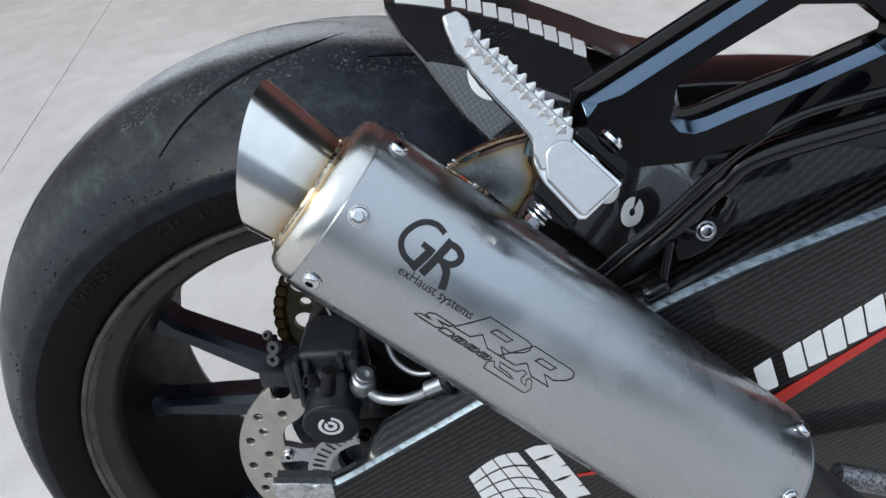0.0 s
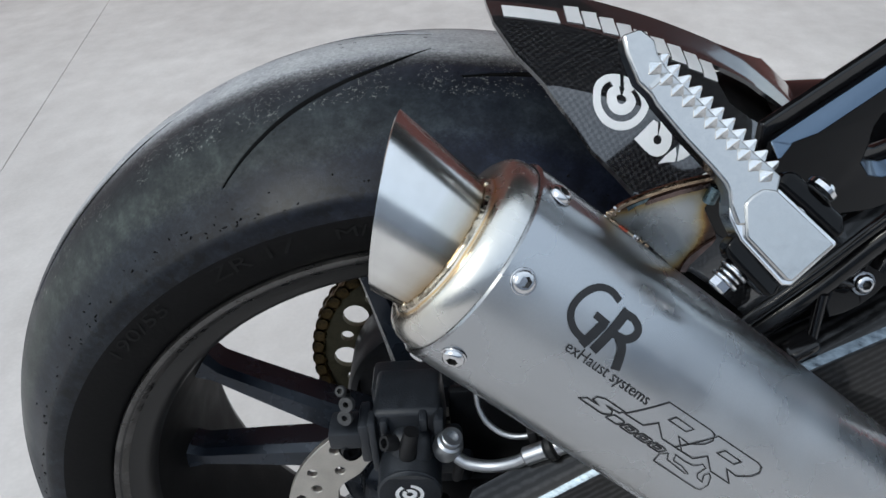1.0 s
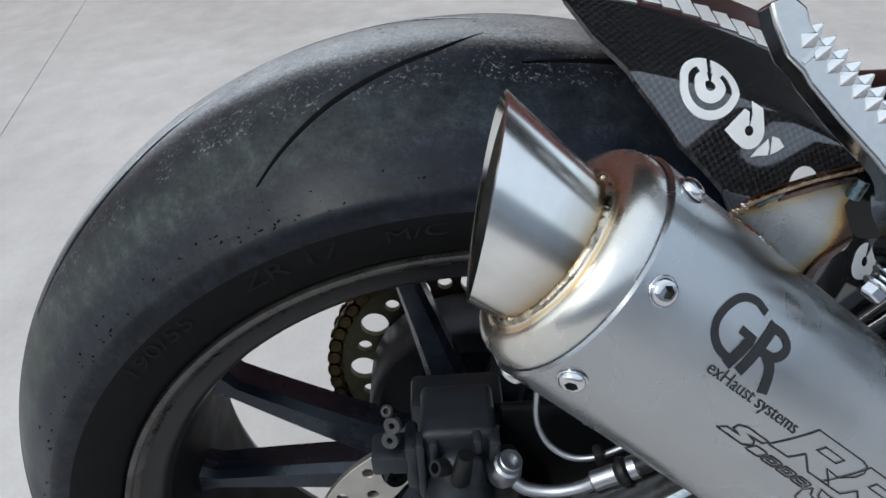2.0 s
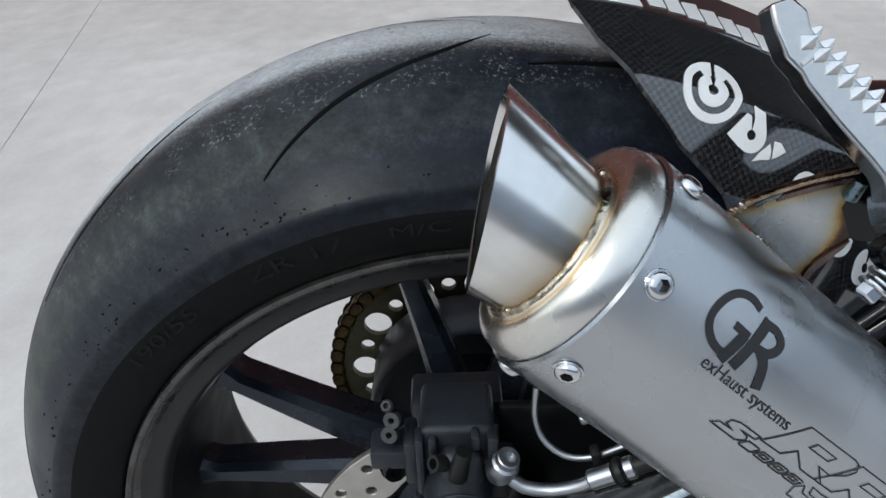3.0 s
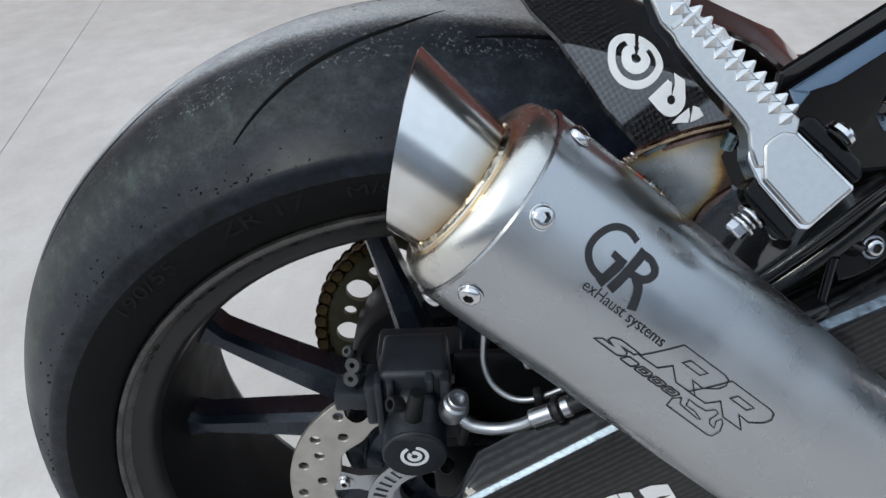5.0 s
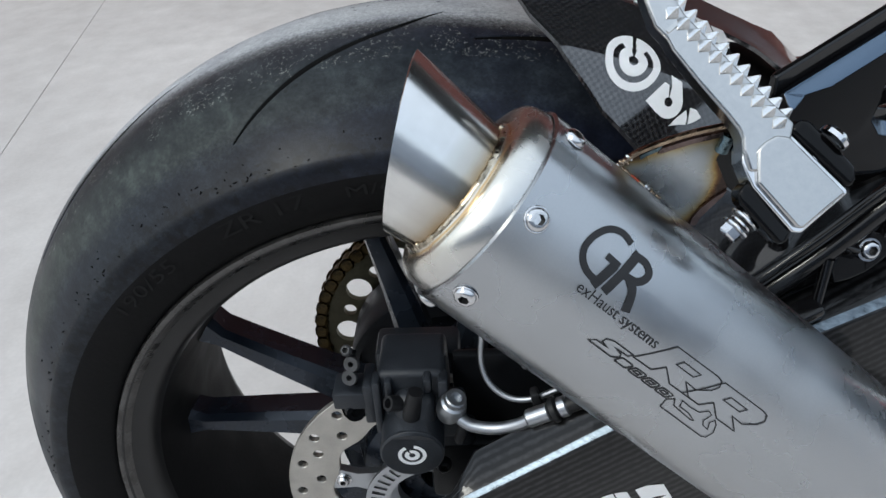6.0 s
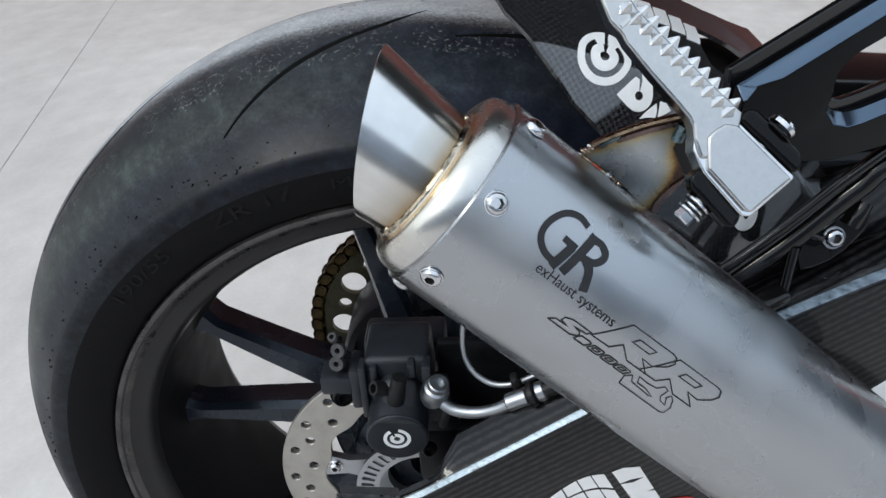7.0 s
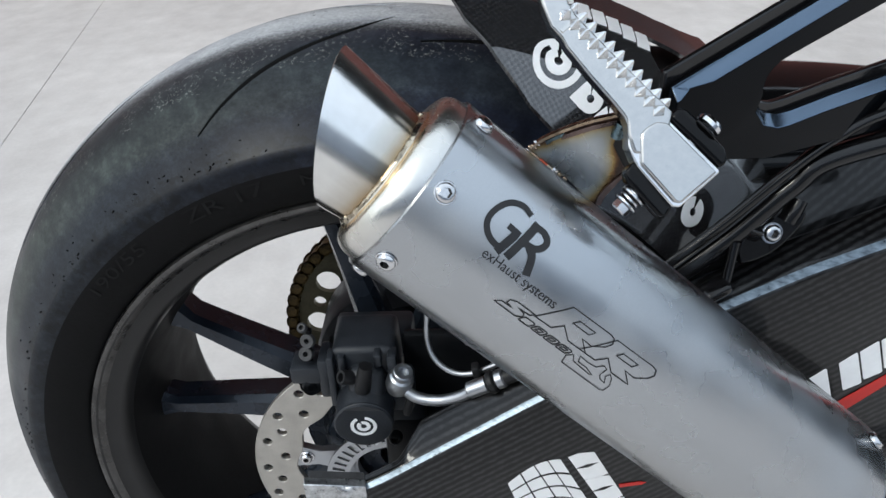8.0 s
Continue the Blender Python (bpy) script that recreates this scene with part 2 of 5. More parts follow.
# ---- mesh helpers ----
def mesh_of(name, bm, mat, smooth=40):
    me = bpy.data.meshes.new(name)
    bmesh.ops.recalc_face_normals(bm, faces=bm.faces[:])
    bm.to_mesh(me)
    bm.free()
    for mt in mat if isinstance(mat, (list, tuple)) else [mat]:
        me.materials.append(mt)
    if smooth:
        me.shade_smooth()
        me.set_sharp_from_angle(angle=radians(smooth))
    return me


def part(name, bm, mat, parent, label="", smooth=40, at=None):
    """Links a bmesh as one mesh object under a thing or a part."""
    ob = new(name, mesh_of(name, bm, mat, smooth) if isinstance(bm, bmesh.types.BMesh) else bm)
    ob.parent = parent
    if at is not None:
        ob.matrix_basis = at
    return tagged(ob, label)


def bevelled(ob, width, segments=2, angle=35):
    md = ob.modifiers.new("bevel", "BEVEL")
    md.width, md.segments, md.limit_method, md.angle_limit = width, segments, "ANGLE", radians(angle)
    md.harden_normals = False
    return ob


def lathe(profile, segs=128, axis="Y", closed=True, sweep=None):
    """Turns a profile of (radius, along) round an axis. closed: the profile is a loop."""
    bm = bmesh.new()
    rings = []
    full = sweep is None
    a0, a1 = (0, 2 * math.pi) if full else sweep
    count = segs if full else segs + 1
    for k in range(count):
        a = a0 + (a1 - a0) * k / segs
        c, s = math.cos(a), math.sin(a)
        if axis == "Y":
            rings.append([bm.verts.new((r * c, h, r * s)) for r, h in profile])
        else:
            rings.append([bm.verts.new((r * c, r * s, h)) for r, h in profile])
    m = len(profile)
    for k in range(segs):
        p, q = rings[k], rings[(k + 1) % count]
        for j in range(m if closed else m - 1):
            try:
                bm.faces.new((p[j], p[(j + 1) % m], q[(j + 1) % m], q[j]))
            except ValueError:
                pass
    bmesh.ops.remove_doubles(bm, verts=bm.verts[:], dist=1e-6)
    return bm


def frame_to(p, way, up=(0, 0, 1)):
    """A matrix at p whose z runs along way."""
    z = Vector(way).normalized()
    x = Vector(up).cross(z)
    if x.length < 1e-4:
        x = Vector((1, 0, 0)).cross(z)
    x.normalize()
    y = z.cross(x)
    return Matrix.Translation(p) @ Matrix((x, y, z)).transposed().to_4x4()


def smooth_path(points, steps=10):
    """A Catmull-Rom curve through the points."""
    p = [Vector(q) for q in points]
    p = [p[0] * 2 - p[1]] + p + [p[-1] * 2 - p[-2]]
    out = []
    for i in range(1, len(p) - 2):
        for k in range(steps):
            t = k / steps
            out.append(0.5 * ((2 * p[i]) + (p[i + 1] - p[i - 1]) * t + (2 * p[i - 1] - 5 * p[i] + 4 * p[i + 1] - p[i + 2]) * t * t
                              + (3 * p[i] - p[i - 1] - 3 * p[i + 1] + p[i + 2]) * t ** 3))
    out.append(p[-2])
    return out


def tube(points, radius, segs=14, steps=10, bm=None):
    bm = bm or bmesh.new()
    path = smooth_path(points, steps) if len(points) > 2 else [Vector(q) for q in points]
    rings = []
    x = None
    for i, q in enumerate(path):
        way = (path[min(i + 1, len(path) - 1)] - path[max(i - 1, 0)]).normalized()
        if x is None:
            x = way.orthogonal().normalized()
        x = (x - way * x.dot(way)).normalized()
        y = way.cross(x)
        r = radius(i / (len(path) - 1)) if callable(radius) else radius
        rings.append([bm.verts.new(q + (x * math.cos(a) + y * math.sin(a)) * r) for a in [2 * math.pi * k / segs for k in range(segs)]])
    for p, q in zip(rings, rings[1:]):
        for k in range(segs):
            bm.faces.new((p[k], p[(k + 1) % segs], q[(k + 1) % segs], q[k]))
    bm.faces.new(rings[0][::-1])
    bm.faces.new(rings[-1])
    return bm


def box(size, at=(0, 0, 0), bevel=0.0, segs=2, bm=None, turn=(0, 0, 0), taper=1.0):
    """A box of that size, centred, with rounded edges."""
    one = bmesh.new()
    bmesh.ops.create_cube(one, size=1.0)
    for v in one.verts:
        k = taper if v.co.z > 0 else 1.0
        v.co = Vector((v.co.x * size[0] * k, v.co.y * size[1] * k, v.co.z * size[2]))
    if bevel:
        bmesh.ops.bevel(one, geom=one.edges[:], offset=bevel, segments=segs, affect="EDGES", profile=0.5)
    bmesh.ops.transform(one, matrix=pose(*at, *turn), verts=one.verts[:])
    if bm is None:
        return one
    return join(bm, one)


def join(bm, other):
    me = bpy.data.meshes.new("tmp")
    other.to_mesh(me)
    other.free()
    bm.from_mesh(me)
    bpy.data.meshes.remove(me)
    return bm


def cylinder(r, h, at=None, segs=32, bevel=0.0, bm=None, r2=None):
    """A capped cylinder along local z from 0 to h."""
    r2 = r if r2 is None else r2
    b = bevel
    prof = [(0, 0), (r - b, 0), (r, b), (r2, h - b), (r2 - b, h), (0, h)] if b else [(0, 0), (r, 0), (r2, h), (0, h)]
    one = lathe(prof, segs, "Z", closed=False)
    if at is not None:
        bmesh.ops.transform(one, matrix=at, verts=one.verts[:])
    return one if bm is None else join(bm, one)


def inside(p, poly):
    x, y = p
    hit = False
    for (x0, y0), (x1, y1) in zip(poly, poly[1:] + poly[:1]):
        if (y0 > y) != (y1 > y) and x < (x1 - x0) * (y - y0) / (y1 - y0) + x0:
            hit = not hit
    return hit


def sheet(outline, place, holes=(), thick=0.0, step=None, bm=None):
    """A sheet cut along a 2D outline, with holes. place(u, v, w) puts it in space; w is the depth below the face."""
    from mathutils.geometry import delaunay_2d_cdt
    loops = [list(outline)] + [list(h) for h in holes]
    if step:
        fine = []
        for lp in loops:
            q = []
            for a, b in zip(lp, lp[1:] + lp[:1]):
                k = max(1, int(math.dist(a, b) / step))
                q += [(a[0] + (b[0] - a[0]) * i / k, a[1] + (b[1] - a[1]) * i / k) for i in range(k)]
            fine.append(q)
        loops = fine
    pts, edges = [], []
    for lp in loops:
        s = len(pts)
        pts += [Vector(p) for p in lp]
        edges += [(s + i, s + (i + 1) % len(lp)) for i in range(len(lp))]
    if step:
        xs, ys = [p[0] for p in loops[0]], [p[1] for p in loops[0]]
        u = min(xs) + step * 0.5
        while u < max(xs):
            v = min(ys) + step * 0.5
            while v < max(ys):
                if inside((u, v), loops[0]) and not any(inside((u, v), h) for h in loops[1:]):
                    pts.append(Vector((u, v)))
                v += step
            u += step
    co, _, faces, _, _, _ = delaunay_2d_cdt(pts, edges, [], 1, 1e-7)
    keep = []
    for fc in faces:
        c = sum((co[i] for i in fc), Vector((0, 0))) / len(fc)
        if inside(c, loops[0]) and not any(inside(c, h) for h in loops[1:]):
            keep.append(fc)
    bm = bm or bmesh.new()
    uvl = bm.loops.layers.uv.verify()
    top = [bm.verts.new(place(p[0], p[1], 0.0)) for p in co]
    low = [bm.verts.new(place(p[0], p[1], thick)) for p in co] if thick else None
    count = {}
    for fc in keep:
        for a, b in zip(fc, fc[1:] + fc[:1]):
            count[frozenset((a, b))] = count.get(frozenset((a, b)), 0) + 1
    def face(vs, uvs):
        try:
            f = bm.faces.new(vs)
        except ValueError:
            return
        for lo, q in zip(f.loops, uvs):
            lo[uvl].uv = q
    for fc in keep:
        face([top[i] for i in fc], [co[i] for i in fc])
        if thick:
            face([low[i] for i in fc][::-1], [co[i] for i in fc][::-1])
            for a, b in zip(fc, fc[1:] + fc[:1]):
                if count[frozenset((a, b))] == 1:
                    face([top[b], top[a], low[a], low[b]], [co[b], co[a], co[a], co[b]])
    loose = [v for v in bm.verts if not v.link_faces]
    bmesh.ops.delete(bm, geom=loose, context="VERTS")
    return bm


def circle(cx, cy, r, n=24, r2=None, start=0.0):
    r2 = r if r2 is None else r2
    return [(cx + r * math.cos(start + 2 * math.pi * k / n), cy + r2 * math.sin(start + 2 * math.pi * k / n)) for k in range(n)]


def plane_place(origin, ex, ey):
    """place() for sheet(): a plane through origin with unit axes ex, ey; depth runs to the back."""
    o, ex, ey = Vector(origin), Vector(ex).normalized(), Vector(ey)
    ey = (ey - ex * ey.dot(ex)).normalized()
    nz = ex.cross(ey)
    return lambda u, v, w: o + ex * u + ey * v - nz * w


def screw_head(r, h, at, washer=0.0):  # second material slot: the socket, painted dark for the hole's shade
    """A domed socket screw with a hexagon recess, on local z."""
    bm = bmesh.new()
    if washer:
        cylinder(washer, h * 0.25, at, 32, h * 0.08, bm)
    rx = r * 0.5
    prof = [(r, 0), (r, h * 0.35), (r * 0.9, h * 0.75), (r * 0.68, h), (rx, h), (rx * 0.97, h * 0.06), (0, h * 0.05)]
    one = lathe(prof, 24, "Z", closed=False)
    for f in one.faces:
        if max(math.hypot(v.co.x, v.co.y) for v in f.verts) <= rx * 1.01:
            f.material_index = 1
    for v in one.verts:
        rad = math.hypot(v.co.x, v.co.y)
        if 1e-6 < rad <= rx * 1.01:
            a = math.atan2(v.co.y, v.co.x) % (math.pi / 3) - math.pi / 6
            k = 0.87 / math.cos(a)
            v.co.x *= k
            v.co.y *= k
    bmesh.ops.transform(one, matrix=at, verts=one.verts[:])
    return join(bm, one)


def tinted(name, along, stops, rough, wobble=0.006, **more):
    """Steel with heat colours that follow the silencer's axis (local z)."""
    m = material(name, (0.6, 0.6, 0.6), rough, metal=1.0, vary=0.05, scale=60, rough_vary=0.03, **more)
    calc, grain, ramp, mix = chain_nodes(m)
    n, l = m.node_tree.nodes, m.node_tree.links
    tc = node_of(m, "TEX_COORD").outputs["Object"]
    sep = n.new("ShaderNodeSeparateXYZ")
    l.new(tc, sep.inputs[0])
    wob = calc("MULTIPLY_ADD", grain(tc, 45, 4, 0.6), wobble, -0.5 * wobble)
    pos = calc("ADD", sep.outputs["Z"], wob)
    lo, hi = along
    fac = calc("DIVIDE", calc("SUBTRACT", pos, lo), hi - lo)
    col = ramp(fac, stops)
    streak = ramp(grain(tc, 90, 3), [(0.35, (0.93, 0.93, 0.93)), (0.65, (1, 1, 1))])
    l.new(mix(1.0, col, streak, "MULTIPLY"), n["Principled BSDF"].inputs["Base Color"])
    return m


TIP_STEEL = tinted("heat tinted mirror steel", (-0.062, 0.0), [(0.0, (0.82, 0.815, 0.805)), (0.42, (0.80, 0.79, 0.77)), (0.57, (0.60, 0.56, 0.49)), (0.65, (0.40, 0.29, 0.17)), (0.69, (0.66, 0.60, 0.48)), (0.72, (0.66, 0.48, 0.24)), (0.745, (0.74, 0.68, 0.55)), (0.80, (0.76, 0.74, 0.70)), (1.0, (0.66, 0.65, 0.63))], 0.18)
CAP_STEEL = tinted("heat tinted satin steel", (-0.021, 0.0), [(0.0, (0.60, 0.46, 0.29)), (0.05, (0.74, 0.69, 0.60)), (0.085, (0.66, 0.44, 0.21)), (0.12, (0.75, 0.70, 0.61)), (0.24, (0.74, 0.72, 0.67)), (0.6, (0.70, 0.69, 0.67)), (1.0, (0.70, 0.69, 0.68))], 0.27, 0.0016)


def stained_plate():
    """Steel plate, grey-blue in the middle with straw and brown burnt edges. UV in metres round the plate's corner."""
    m = material("heat stained plate", (0.42, 0.42, 0.42), 0.3, metal=1.0, vary=0.1, scale=60)
    calc, grain, ramp, mix = chain_nodes(m)
    n, l = m.node_tree.nodes, m.node_tree.links
    uv = n.new("ShaderNodeUVMap")
    sep = n.new("ShaderNodeSeparateXYZ")
    l.new(uv.outputs[0], sep.inputs[0])
    tc = node_of(m, "TEX_COORD").outputs["Object"]
    def from_edge(x0, y0, x1, y1):
        # distance inside the edge that runs from one corner to the next
        long = math.hypot(x1 - x0, y1 - y0)
        nx, ny = (y1 - y0) / long, -(x1 - x0) / long
        return calc("ADD", calc("MULTIPLY", calc("SUBTRACT", sep.outputs["X"], x0), nx), calc("MULTIPLY", calc("SUBTRACT", sep.outputs["Y"], y0), ny))
    d = calc("SMOOTH_MIN", from_edge(0.0044, 0.004, 0.035, 0.016), from_edge(0.0362, 0.016, 0.0385, -0.012), 0.006)
    d = calc("SMOOTH_MIN", d, from_edge(0.0415, -0.0117, 0.029, -0.0302), 0.006)
    d = calc("SMOOTH_MIN", d, calc("MULTIPLY_ADD", from_edge(0.029, -0.0302, -0.001, -0.0016), 1.6, 0.0035), 0.004)
    d = calc("ADD", calc("MULTIPLY", d, 100.0), calc("MULTIPLY_ADD", grain(tc, 130, 4, 0.6), 0.36, -0.18))
    col = ramp(d, [(0.0, (0.06, 0.045, 0.04)), (0.14, (0.14, 0.08, 0.045)), (0.28, (0.36, 0.25, 0.11)), (0.46, (0.41, 0.38, 0.29)), (0.72, (0.43, 0.45, 0.45)), (1.0, (0.47, 0.50, 0.52))])
    l.new(col, n["Principled BSDF"].inputs["Base Color"])
    return m


BEAD_STEEL = material("dull straw weld steel", (0.46, 0.40, 0.31), 0.26, metal=1.0, vary=0.8, scale=160, bump=0.4, bump_scale=350)
STAINED = stained_plate()
FLANGE_SIDE = material("purple brown heat-tinted steel", (0.17, 0.125, 0.115), 0.3, metal=1.0, vary=0.5, scale=90, bump=0.1, bump_scale=500)
BLUED = material("heat blued steel", (0.15, 0.205, 0.225), 0.25, metal=1.0, vary=0.6, scale=160, bump=0.2, bump_scale=700)
RED_TINT = material("red heat-tinted weld", (0.45, 0.10, 0.06), 0.25, metal=1.0, vary=0.6, scale=300)
BURNT = material("burnt brown steel edge", (0.30, 0.225, 0.16), 0.22, metal=1.0, vary=0.85, scale=120, bump=0.3, bump_scale=500, rough_vary=0.1)


# ---- the setting ----
def concrete():
    m = material("pale concrete", (0.572, 0.538, 0.508), 0.75, vary=0.10, scale=1.6, bump=0.1, bump_scale=120)
    n, l = m.node_tree.nodes, m.node_tree.links
    b = n["Principled BSDF"]
    tc = node_of(m, "TEX_COORD")
    cloud = n.new("ShaderNodeTexNoise")
    cloud.inputs["Scale"].default_value, cloud.inputs["Detail"].default_value, cloud.inputs["Roughness"].default_value = 8.0, 7, 0.62
    mp = n.new("ShaderNodeMapping")
    mp.inputs["Scale"].default_value = (1.2, 0.85, 1)
    l.new(tc.outputs["Object"], mp.inputs[0])
    l.new(mp.outputs[0], cloud.inputs["Vector"])
    ramp = n.new("ShaderNodeValToRGB")
    ramp.color_ramp.elements[0].position, ramp.color_ramp.elements[1].position = 0.35, 0.7
    ramp.color_ramp.elements[0].color, ramp.color_ramp.elements[1].color = (0.86, 0.85, 0.855, 1), (1.02, 1.02, 1.03, 1)
    l.new(cloud.outputs["Fac"], ramp.inputs[0])
    mix = n.new("ShaderNodeMix")
    mix.data_type, mix.blend_type = "RGBA", "MULTIPLY"
    mix.inputs["Factor"].default_value = 1.0
    old = node_of(m, "VALTORGB")
    l.new(old.outputs[0], mix.inputs["A"])
    l.new(ramp.outputs[0], mix.inputs["B"])
    l.new(mix.outputs["Result"], b.inputs["Base Color"])
    return m


CONCRETE = concrete()
JOINT = material("dark joint", (0.33, 0.32, 0.31), 0.9, vary=0.2, scale=40)
bm = bmesh.new()
bmesh.ops.create_grid(bm, x_segments=2, y_segments=2, size=400)
ground = new("ground", mesh_of("ground", bm, JOINT, 0))
ground.location = (0, 0, -0.004)
tagged(ground, "pale grey concrete yard under the parked motorcycle", "ground", kind="structure")
JX, JY, JD = 0.9685, 0.2491, -0.825   # the joint: JX x + JY y = JD
ALONG, ACROSS = Vector((-JY, JX, 0)), Vector((JX, JY, 0))
for lo_, hi_ in ((-6.0, -0.0007), (0.0007, 6.0)):
    bm = bmesh.new()
    a, b = ACROSS * (JD + lo_), ACROSS * (JD + hi_)
    quad = [a - ALONG * 2.7, b - ALONG * 2.7, b + ALONG * 6, a + ALONG * 6]
    top = [bm.verts.new(q) for q in quad]
    low = [bm.verts.new(q + Vector((0, 0, -0.02))) for q in quad]
    bm.faces.new(top)
    for i in range(4):
        bm.faces.new((top[i], low[i], low[(i + 1) % 4], top[(i + 1) % 4]))
    bmesh.ops.bevel(bm, geom=[e for e in bm.edges if all(v in top for v in e.verts)], offset=0.0012, segments=1, affect="EDGES")
    part("slab", bm, CONCRETE, ground, at=pose(0, 0, 0.004))
# unseen dark ground, added to darken what the hugger mirrors
DARK_GROUND = material("dark ground strip", (0.13, 0.132, 0.138), 0.85, vary=0.3, scale=30, bump=0.5, bump_scale=250)
bm = box((40, 6.1, 0.03), (0, -5.8, -0.0155))
dark_strip = new("road", mesh_of("road", bm, DARK_GROUND, 0))
tagged(dark_strip, "unseen dark ground strip added to darken reflections", "road", kind="structure")
bm = box((16.7, 0.3, 6.0), (-3.65, 4.6, 3.0))
wall = new("wall_far", mesh_of("wall_far", bm, WALL, 0))
tagged(wall, "plain maroon plastered wall behind the yard", "wall", kind="structure")
# unseen walls, added to darken the horizon mirrored in the steel
bm = box((30, 0.3, 3.3), (0, -9.0, 1.65))
wall = new("wall_near", mesh_of("wall_near", bm, GREY_WALL, 0))
tagged(wall, "unseen plain blue-grey wall added to darken the mirrored horizon", "wall", kind="structure")
bm = box((0.3, 13.3, 3.2), (13.0, -2.2, 1.6))
wall = new("wall_side", mesh_of("wall_side", bm, GREY_WALL, 0))
tagged(wall, "unseen plain blue-grey end wall added to darken the mirrored horizon", "wall", kind="structure")

# ---- the motorcycle ----
HUB = pose(0.0065, 0.0845, 0.327)
bike = new("motorcycle")
tagged(bike, "black sport motorcycle with carbon parts and steel exhaust, rear end", "motorcycle")


# rear wheel: local y along the axle, the wheel's middle at 0
def tyre_radius(u):
    return 0.3274 - 0.0502 * abs(u) ** 2.3


rim_profile = [(0.2325, -0.09), (0.2315, -0.0925), (0.2285, -0.0925), (0.2262, -0.09), (0.2235, -0.0865), (0.2150, -0.0845), (0.2118, -0.082), (0.2085, -0.074), (0.2040, -0.055), (0.2000, -0.03), (0.1990, 0.0)]
rim_profile = [(r * 1.018, y) for r, y in rim_profile]
rim_profile += [(r, -y) for r, y in rim_profile[-2::-1]]
outer = [(r + 0.004, y * 0.93) for r, y in rim_profile]
rim_bm = lathe(rim_profile + outer[::-1], 192, "Y")
for f in rim_bm.faces:
    if max(abs(v.co.y) for v in f.verts) < 0.079:
        f.material_index = 1
wheel_rim = part("wheel_rim", rim_bm, [WHEEL_PAINT, BARREL_PAINT], bike, "dark grey painted alloy wheel rim", 50, HUB)

# lighter metal ring stands in for the highlight along the rim's lip
part("rim_edge", lathe([(0.2368, -0.0906), (0.2360, -0.0930), (0.2335, -0.0931), (0.2309, -0.0908), (0.2280, -0.0876), (0.2301, -0.0870)], 192, "Y"), RIM_GLINT, wheel_rim, "bright rim edge, its highlight put into the colour", 50)

N_AROUND, N_ACROSS = 2400, 180
prof = []
for k in range(N_ACROSS + 1):
    u = -1 + 2 * k / N_ACROSS
    prof.append((tyre_radius(u), 0.1 * u))
side = [(0.2727, -0.1015), (0.2655, -0.1018), (0.256, -0.1005), (0.2482, -0.0975), (0.2417, -0.0935), (0.2387, -0.0915), (0.2372, -0.089), (0.2352, -0.085)]


def groove_list():
    """Tread grooves as curves of (degrees round the wheel, across), repeated round the tyre on both sides."""
    one = [(111.2, -0.083), (107.4, -0.0705), (102.4, -0.0560), (97.3, -0.0440), (92.3, -0.0325), (87.6, -0.0165)]
    two = [(85.4, -0.0460), (80.0, -0.0415), (74.4, -0.0360), (67.5, -0.0275), (61.5, -0.017), (55.0, -0.006)]
    out = []
    for k in range(6):
        for curve, wide in ((one, 1.0), (two, 1.7)):
            out.append(([(a + 60 * k, y) for a, y in curve], wide))
            out.append(([(a + 32.5 + 60 * k, -y) for a, y in curve], wide))
    return out


def groove_half(t, wide):
    return 0.0017 * wide * (0.2 + 0.8 * min(1, 2.2 * t, 5 * (1 - t))) + 0.0001


def groove_bm(curve, wide):
    """The walls of one groove, with lips that meet the tread."""
    bm = bmesh.new()
    pts = smooth_path([(radians(a) * 0.31, y, 0) for a, y in curve], 30)
    rows = []
    n = len(pts)
    for i, q in enumerate(pts):
        t = i / (n - 1)
        d = (pts[min(i + 1, n - 1)] - pts[max(i - 1, 0)]).normalized()
        side_ = Vector((-d.y, d.x, 0))
        h = groove_half(t, wide)
        row = []
        for off, deep in ((-h - 0.0036, 0.00012), (-h - 0.0006, 0.0001), (-h, -0.0004), (-h * 0.6, -0.0032), (h * 0.6, -0.0032), (h, -0.0004), (h + 0.0006, 0.0001), (h + 0.0036, 0.00012)):
            p = q + side_ * off
            r = tyre_radius(p.y / 0.1) + deep
            row.append(bm.verts.new((r * math.cos(p.x / 0.31), p.y, r * math.sin(p.x / 0.31))))
        rows.append(row)
    for p, q in zip(rows, rows[1:]):
        for j in range(7):
            f = bm.faces.new((p[j], p[j + 1], q[j + 1], q[j]))
            f.material_index = 1 if 2 <= j <= 4 else 0
    return bm


